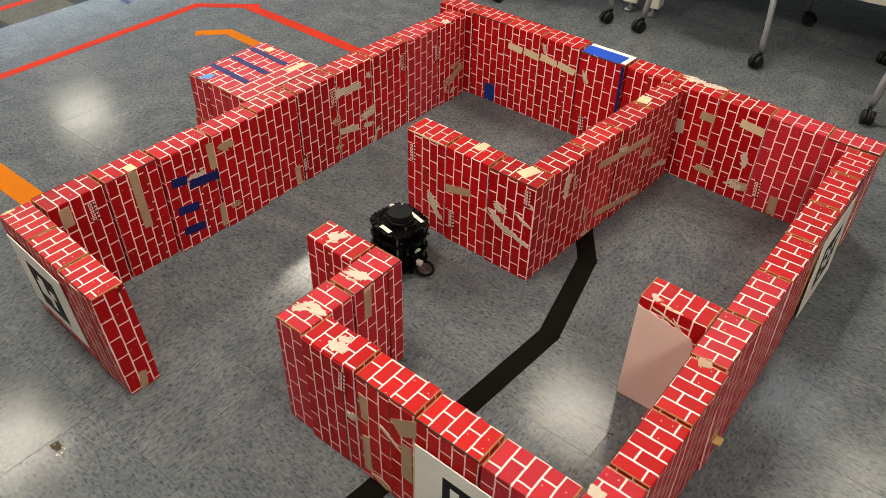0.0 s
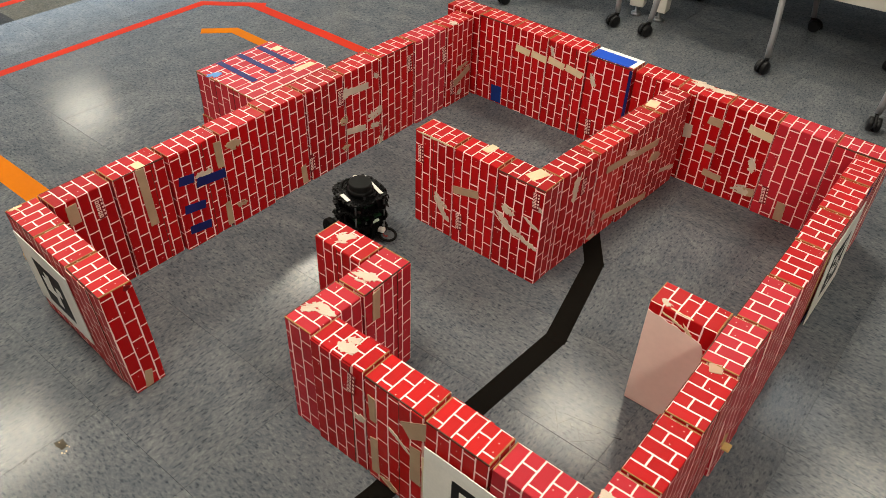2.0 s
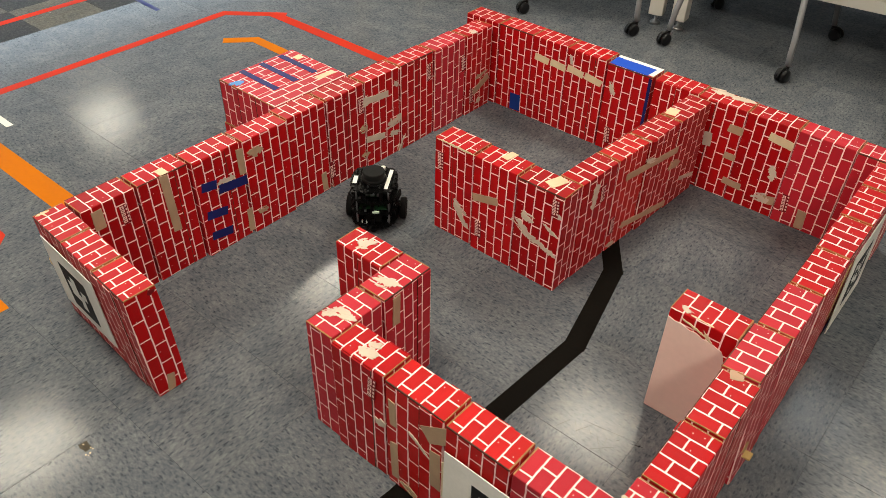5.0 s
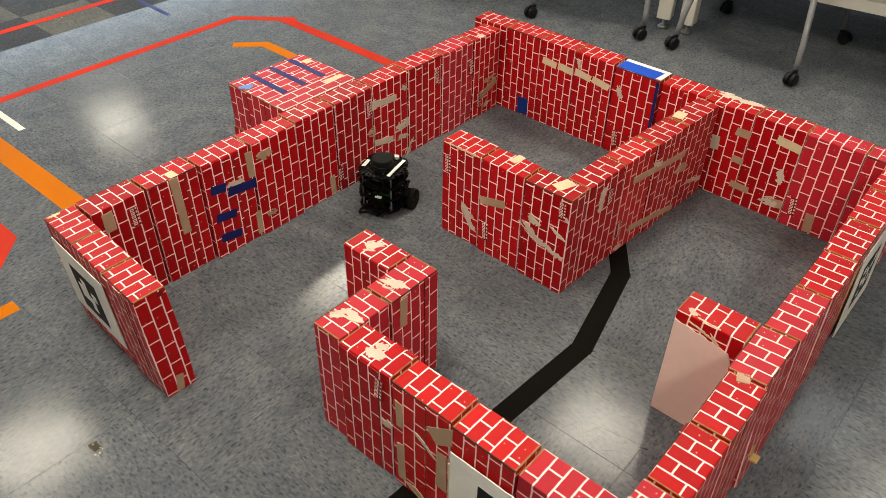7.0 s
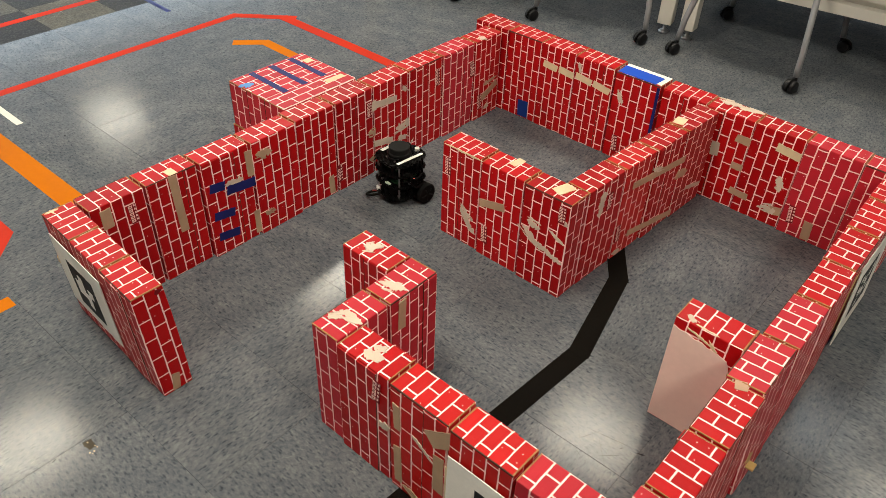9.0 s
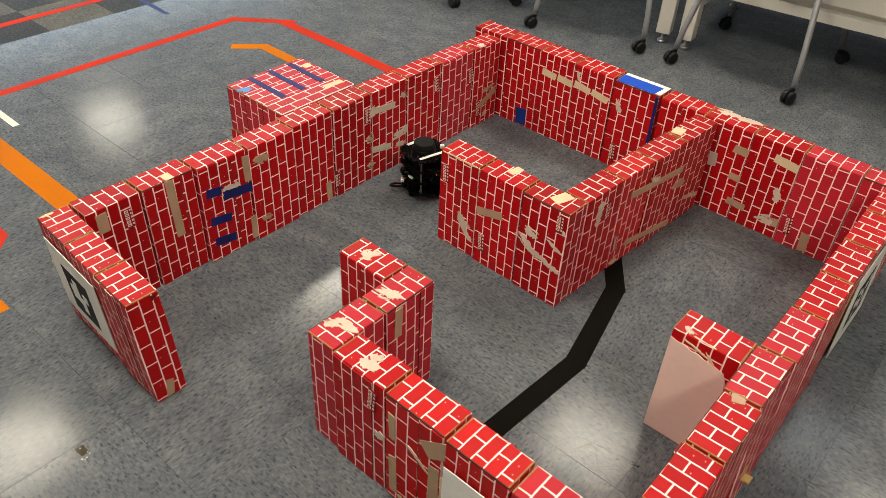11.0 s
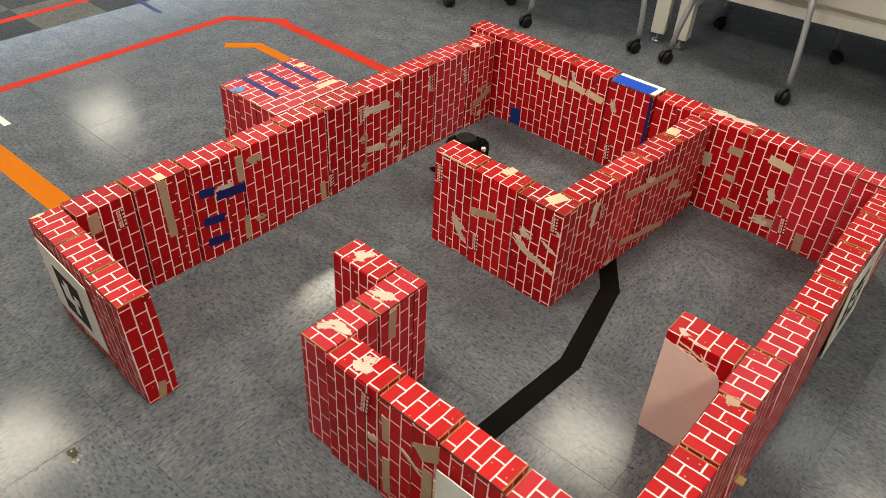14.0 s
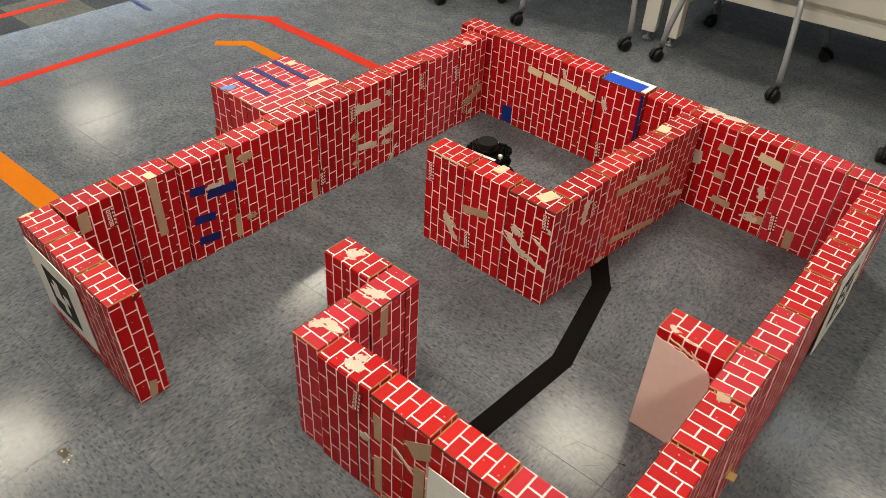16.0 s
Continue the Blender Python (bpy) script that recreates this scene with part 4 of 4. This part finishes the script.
        for k in range(5):
            a = k * math.tau / 5
            part("spoke", rod(bmesh.new(), (0.006 * math.cos(a), s * 0.0085, 0.006 * math.sin(a)), (0.024 * math.cos(a), s * 0.0088, 0.024 * math.sin(a)), 0.0022, segments=6), LIDAR_TOP, wheel)
        wheels.append((wheel, s))
    # loose battery lead that trails behind and swings about the rear
    lead = part("battery_lead", tube(bmesh.new(), [(0.058 + 0.025 * (1 - math.cos(k * math.tau / 20)), 0.019 * math.sin(k * math.tau / 20), 0.022 + 0.007 * math.sin(k * math.tau / 20 + 0.3)) for k in range(20)], 0.0040, 8), RUBBER, robot, "looped black battery lead with red wires", True)
    part("plug", box(bmesh.new(), 0.058, 0.076, -0.012, 0.004, 0.032, 0.043, 0.0015), WHITE, lead, "pale plastic plug")
    part("red_wire", tube(bmesh.new(), [(0.052 + 0.006 * k, -0.006 + 0.005 * math.sin(k * 0.9), 0.026 + 0.003 * math.sin(k)) for k in range(7)], 0.002, 6), COPPER, lead, "red wire")
    return robot, wheels, lead


ROBOT, WHEELS, LEAD = build_robot()


# ---- chairs, workbench, office chair base ----
def caster_parts(parent, x, y, turn):
    """A twin-wheel caster on the floor under (x, y)."""
    m = pose(x, y, 0, 0, 0, turn)
    holder = part("caster", rod(bmesh.new(), (0, 0, 0.045), (0, 0, 0.066), 0.007, segments=12), CASTER, parent, "black twin-wheel caster")
    holder.matrix_basis = m
    hood = bmesh.new()
    tube(hood, [(0.020 + 0.030 * math.cos(a), 0, 0.027 + 0.029 * math.sin(a)) for a in [math.radians(d) for d in range(-10, 191, 20)]], 0.005, 8)
    box(hood, -0.008, 0.012, -0.006, 0.006, 0.040, 0.058, 0.002)
    part("hood", hood, CASTER, holder, smooth=True)
    for s in (1, -1):
        part("caster_wheel", lathe(bmesh.new(), [(0.006, -0.0095), (0.023, -0.0095), (0.0265, -0.006), (0.0265, 0.006), (0.023, 0.0095), (0.016, 0.0105), (0.006, 0.0095)], 26, Matrix.Translation((0.020, s * 0.0125, 0.0265)) @ pose(0, 0, 0, 90, 0, 0)), CASTER, holder, smooth=True)
    return holder


def chair(x, y, turn, turns):
    ob = thing("stacking_chair", "grey chair on splayed tubular legs with black casters", "chair", "chairs by the workbench", "", pose(x, y, 0, 0, 0, turn))
    for k, (sx, sy) in enumerate(((-1, -1), (1, -1), (1, 1), (-1, 1))):
        fx, fy = sx * 0.262, sy * 0.280
        hx, hy = sx * 0.212, sy * 0.180
        pts = [(fx, fy, 0.062), (fx - sx * 0.004, fy - sy * 0.004, 0.10)]
        pts += [(fx + (hx - fx) * u, fy + (hy - fy) * u, 0.10 + 0.33 * u) for u in (0.15, 0.4, 0.7, 0.9)]
        pts += [(hx * 0.93, hy * 0.93, 0.438)]
        part("leg", tube(bmesh.new(), pts, 0.0125, 14), STEEL, ob, "satin grey steel tube leg", True)
        caster_parts(ob, fx, fy, turns[k])
    seat = bmesh.new()
    slab(seat, plate_outline(0.225, 0.22, 0), 0.438, 0.452)
    part("seat", seat, SEAT, ob, "dark moulded seat")
    back = bmesh.new()
    box(back, -0.21, 0.21, 0.225, 0.240, 0.60, 0.83, 0.006)
    part("backrest", back, SEAT, ob)
    for s in (1, -1):
        part("back_post", tube(bmesh.new(), [(s * 0.18, 0.17, 0.445), (s * 0.19, 0.215, 0.50), (s * 0.19, 0.245, 0.62), (s * 0.19, 0.25, 0.74)], 0.010, 12), STEEL, ob, smooth=True)
    return ob


chair(0.501, 1.240, 0.5, (252, 255, 350, 240))
chair(-0.234, 1.158, 14, (240, 235, 250, 240))
chair(1.4595, 1.102, 8, (275, 235, 250, 240))


def office_chair(x, y, turn):
    ob = thing("office_chair", "black swivel chair on a five-star caster base", "chair", "chairs by the workbench", "", pose(x, y, 0, 0, 0, turn))
    part("column", rod(bmesh.new(), (0, 0, 0.07), (0, 0, 0.43), 0.025, 0.02, 20), CASTER, ob)
    for k in range(5):
        a = math.radians(72 * k)
        part("base_arm", tube(bmesh.new(), [(0.02 * math.cos(a), 0.02 * math.sin(a), 0.11), (0.14 * math.cos(a), 0.14 * math.sin(a), 0.095), (0.27 * math.cos(a), 0.27 * math.sin(a), 0.070)], 0.016, 10), CASTER, ob, smooth=True)
        caster_parts(ob, 0.255 * math.cos(a), 0.255 * math.sin(a), 72 * k + 60)
    part("seat", slab(bmesh.new(), plate_outline(0.24, 0.24, 0), 0.43, 0.49), SEAT, ob)
    return ob


office_chair(-0.915, 0.985, 49 - 90 - 36)


def workbench():
    turn = 6.0
    ob = thing("workbench", "off-white enamelled steel workbench on square legs with levelling feet", "workbench", "", "", pose(0.205, 1.112, 0, 0, 0, turn))
    for x, y in ((0, 0.03), (1.75, 0.03), (0, 0.72), (1.75, 0.72)):
        leg = part("leg", box(bmesh.new(), x - 0.032, x + 0.032, y - 0.032, y + 0.032, 0.045, 0.86, 0.004), ENAMEL, ob)
        foot = bmesh.new()
        lathe(foot, [(0.024, 0.0), (0.025, 0.006), (0.018, 0.012), (0.008, 0.015), (0.008, 0.046)], 20, Matrix.Translation((x, y, 0)))
        part("levelling_foot", foot, CHROME, leg, "round metal levelling foot", True)
    for x in (0.0, 1.75):
        part("side_stretcher", box(bmesh.new(), x - 0.024, x + 0.024, 0.063, 0.687, 0.185, 0.245, 0.003), ENAMEL, ob)
    part("front_beam", box(bmesh.new(), 0.033, 1.717, 0.048, 0.088, 0.250, 0.297, 0.003), ENAMEL, ob)
    part("drawer_case", box(bmesh.new(), 0.035, 1.715, 0.090, 0.70, 0.253, 0.85, 0.004), ENAMEL, ob, "off-white drawer case")
    part("drawer_front", box(bmesh.new(), 0.04, 1.71, 0.056, 0.0895, 0.322, 0.56, 0.003), ENAMEL, ob)
    part("worktop", box(bmesh.new(), -0.06, 1.81, -0.05, 0.80, 0.86, 0.90, 0.004), SEAT, ob, "dark laminate worktop")


def side_bench():
    ob = thing("workbench", "off-white enamelled steel workbench on square legs beside another", "workbench", "", "", pose(0.098, 1.106, 0, 0, 0, 13))
    for x, y in ((0, 0.03), (-1.6, 0.03), (0, 0.72), (-1.6, 0.72)):
        leg = part("leg", box(bmesh.new(), x - 0.032, x + 0.032, y - 0.032, y + 0.032, 0.045, 0.86, 0.004), ENAMEL, ob)
        part("levelling_foot", lathe(bmesh.new(), [(0.024, 0.0), (0.025, 0.006), (0.018, 0.012), (0.008, 0.015), (0.008, 0.046)], 20, Matrix.Translation((x, y, 0))), CHROME, leg, "round metal levelling foot", True)
    part("worktop", box(bmesh.new(), -1.66, 0.040, -0.05, 0.80, 0.86, 0.90, 0.004), SEAT, ob, "dark laminate worktop")


workbench()
side_bench()

# brown scuff on a floor tile
scuff = bmesh.new()
rng = random.Random(4)
edge = [(-0.014, -0.008), (-0.004, -0.010), (0.006, -0.008), (0.013, -0.009), (0.012, 0.001), (0.014, 0.008), (0.004, 0.009), (-0.005, 0.007), (-0.013, 0.009)]
slab(scuff, [(0.316 + x + rng.uniform(-0.0015, 0.0015), -1.828 + y + rng.uniform(-0.0015, 0.0015)) for x, y in edge], 0.0002, 0.0007)
chip = tagged(part("floor_chip", scuff, SCUFF), "small dark brown chipped spot in a floor tile", "floor chip")
for k in range(6):
    cx, cy, r = 0.318 + rng.uniform(-0.012, 0.026), -1.832 + rng.uniform(-0.012, 0.012), rng.uniform(0.0012, 0.003)
    part("crumb", slab(bmesh.new(), [(cx + r * rng.uniform(0.6, 1.5) * math.cos(a), cy + r * rng.uniform(0.6, 1.5) * math.sin(a)) for a in (0, 1.1, 2.2, 3.3, 4.4, 5.4)], 0.0003, 0.0011), CREAM, chip, "pale crumb of broken tile")


def scuff_mark(x0, y0, x1, y1, width=0.0011, label="thin dark rubber scuff mark on the tile floor"):
    """A thin mark on the floor, worn to points at its ends."""
    p, q = Vector((x0, y0)), Vector((x1, y1))
    d = (q - p).normalized()
    n = Vector((-d.y, d.x)) * width
    outline = [p, p.lerp(q, 0.3) - n, p.lerp(q, 0.7) - n * 0.8, q, p.lerp(q, 0.65) + n, p.lerp(q, 0.25) + n * 0.7]
    tagged(part("scuff_mark", slab(bmesh.new(), [(v.x, v.y) for v in outline], 0.0002, 0.0005), SCRATCH if width < 0.001 else BLACK_TAPE), label, "scuff mark", "scuff marks on the floor")


for x, y, a, length in ((1.215, -1.035, 20, 0.024), (1.175, -1.05, 60, 0.012), (0.30, -1.90, 110, 0.014), (-0.95, -1.22, 15, 0.012)):
    c = Vector((math.cos(radians(a)), math.sin(radians(a)))) * length / 2
    scuff_mark(x - c.x, y - c.y, x + c.x, y + c.y)
for x0, y0, x1, y1 in ((1.087, -1.053, 1.196, -1.032), (1.118, -1.054, 1.176, -1.119), (1.046, -1.113, 1.062, -1.075), (1.105, -1.059, 1.128, -1.085), (1.161, -1.099, 1.150, -1.048), (1.088, -1.115, 1.119, -1.128),
                       (1.09, -1.09, 1.115, -1.04), (1.13, -1.12, 1.18, -1.07), (1.06, -1.05, 1.10, -1.10)):
    scuff_mark(x0, y0, x1, y1, 0.0004, "fine dark scratch across the polished tile floor")


# ---- floor tiles ----
def tile_mesh(mat):
    bm = bmesh.new()
    g = 0.0002
    box(bm, g, TS - g, g, TS - g, -0.0028, 0.0)
    bmesh.ops.bevel(bm, geom=[e for e in bm.edges if e.verts[0].co.z > -0.001 and e.verts[1].co.z > -0.001], offset=0.0004, segments=1, affect="EDGES")
    return to_mesh("floor_tile", bm, mat)


TILE_MESH = {m.name: tile_mesh(m) for m in (TILE, TILE_DARK, TILE_OLIVE)}
rng = random.Random(11)
far = {m.name: [[], []] for m in (TILE, TILE_DARK, TILE_OLIVE)}
count = 0
for ix in range(-18, 22):
    for iy in range(-12, 23):
        x, y = GX + ix * TS, GY + iy * TS
        if x < X0 or x > X1 - TS or y < Y0 or y > Y1 - TS:
            continue
        mat = TILE if ix >= 0 else (TILE_OLIVE if (ix + iy) % 2 == 0 or rng.random() < 0.15 else TILE_DARK)
        turn = rng.choice((0, 1))
        if -3 <= ix <= 12 and -4 <= iy <= 11 and count < 300:
            tile = new("floor_tile", TILE_MESH[mat.name])
            tile.parent = floor
            tile.matrix_basis = Matrix.Translation((x + (TS if turn else 0), y, 0)) @ pose(0, 0, 0, 0, 0, 90 * turn)
            count += 1
        else:
            verts, faces = far[mat.name]
            n = len(verts)
            g = 0.0005
            verts += [(x + g, y + g, 0), (x + TS - g, y + g, 0), (x + TS - g, y + TS - g, 0), (x + g, y + TS - g, 0)]
            faces.append((n, n + 1, n + 2, n + 3))
for m in (TILE, TILE_DARK, TILE_OLIVE):
    me = bpy.data.meshes.new("far_floor_tiles")
    me.from_pydata(far[m.name][0], [], far[m.name][1])
    me.materials.append(m)
    ob = tagged(new("far_floor_tiles", me), kind="stuff")
    ob.parent = floor


# ---- what moves ----
ROUTE = [
    (0.0, 0.476, -0.903, 171), (0.5, 0.425, -0.898, 171), (1.0, 0.375, -0.891, 171), (1.5, 0.335, -0.887, 170), (2.0, 0.286, -0.884, 167),
    (2.5, 0.281, -0.886, 156), (3.0, 0.275, -0.892, 146), (3.5, 0.267, -0.891, 137), (4.0, 0.248, -0.873, 133), (4.2, 0.241, -0.863, 131),
    (5.0, 0.212, -0.829, 127), (6.3, 0.169, -0.778, 120), (6.5, 0.163, -0.771, 117), (7.0, 0.152, -0.762, 109), (7.5, 0.147, -0.759, 102),
    (8.0, 0.138, -0.754, 94), (8.5, 0.140, -0.724, 91), (9.0, 0.141, -0.676, 88), (9.2, 0.141, -0.660, 87), (10.2, 0.147, -0.607, 83),
    (11.3, 0.161, -0.553, 77), (11.6, 0.170, -0.533, 72), (11.9, 0.183, -0.510, 69), (12.2, 0.192, -0.495, 65), (12.5, 0.195, -0.486, 60),
    (13.0, 0.195, -0.477, 50), (13.3, 0.199, -0.475, 44), (13.6, 0.217, -0.462, 40), (13.9, 0.238, -0.447, 37), (14.2, 0.250, -0.435, 34),
    (14.5, 0.250, -0.427, 27), (14.8, 0.253, -0.424, 20), (15.1, 0.267, -0.420, 15), (15.4, 0.293, -0.415, 12), (15.7, 0.314, -0.411, 11), (16.0, 0.334, -0.406, 10),
]


def at_time(t):
    for a, b in zip(ROUTE, ROUTE[1:]):
        if a[0] <= t <= b[0]:
            u = (t - a[0]) / (b[0] - a[0])
            return [p + (q - p) * u for p, q in zip(a, b)]
    return ROUTE[-1]


def motions():
    walk(ROBOT, [(t, pose(x, y, 0, 0, 0, h)) for t, x, y, h in ROUTE])
    # the wheels roll with the way and the turn
    rows = {1: [], -1: []}
    angle = {1: 0.0, -1: 0.0}
    last = at_time(0)
    for k in range(65):
        now = at_time(k * 0.25)
        h = radians((now[3] + last[3]) / 2)
        ahead = (now[1] - last[1]) * math.cos(h) + (now[2] - last[2]) * math.sin(h)
        spin = radians(now[3] - last[3]) * 0.08
        for s in (1, -1):
            angle[s] += math.degrees((ahead - s * spin) / 0.033)
            rows[s].append((k * 0.25, pose(0.032, s * 0.080, 0.033, 0, angle[s], 0)))
        last = now
    for wheel, s in WHEELS:
        walk(wheel, rows[s])
    walk(LEAD, [(t, pose(slip, 0, 0, 0, rise, a)) for t, a, slip, rise in ((0, 196, 0, 0), (1, 205, 0, 0), (2.1, 211, 0, 0), (3, 195, 0, 0), (4.2, 172, 0.006, 0), (6.3, 156, 0.022, 0), (7, 156, 0.020, 0), (7.5, 148, 0.008, 0), (8, 142, 0, 0), (9, 148, 0, 0), (11.6, 143, 0, 0), (12.5, 158, -0.010, -10), (13.5, 168, -0.018, -17), (14.2, 172, -0.016, -16), (16, 172, 0, -10))])


motions()
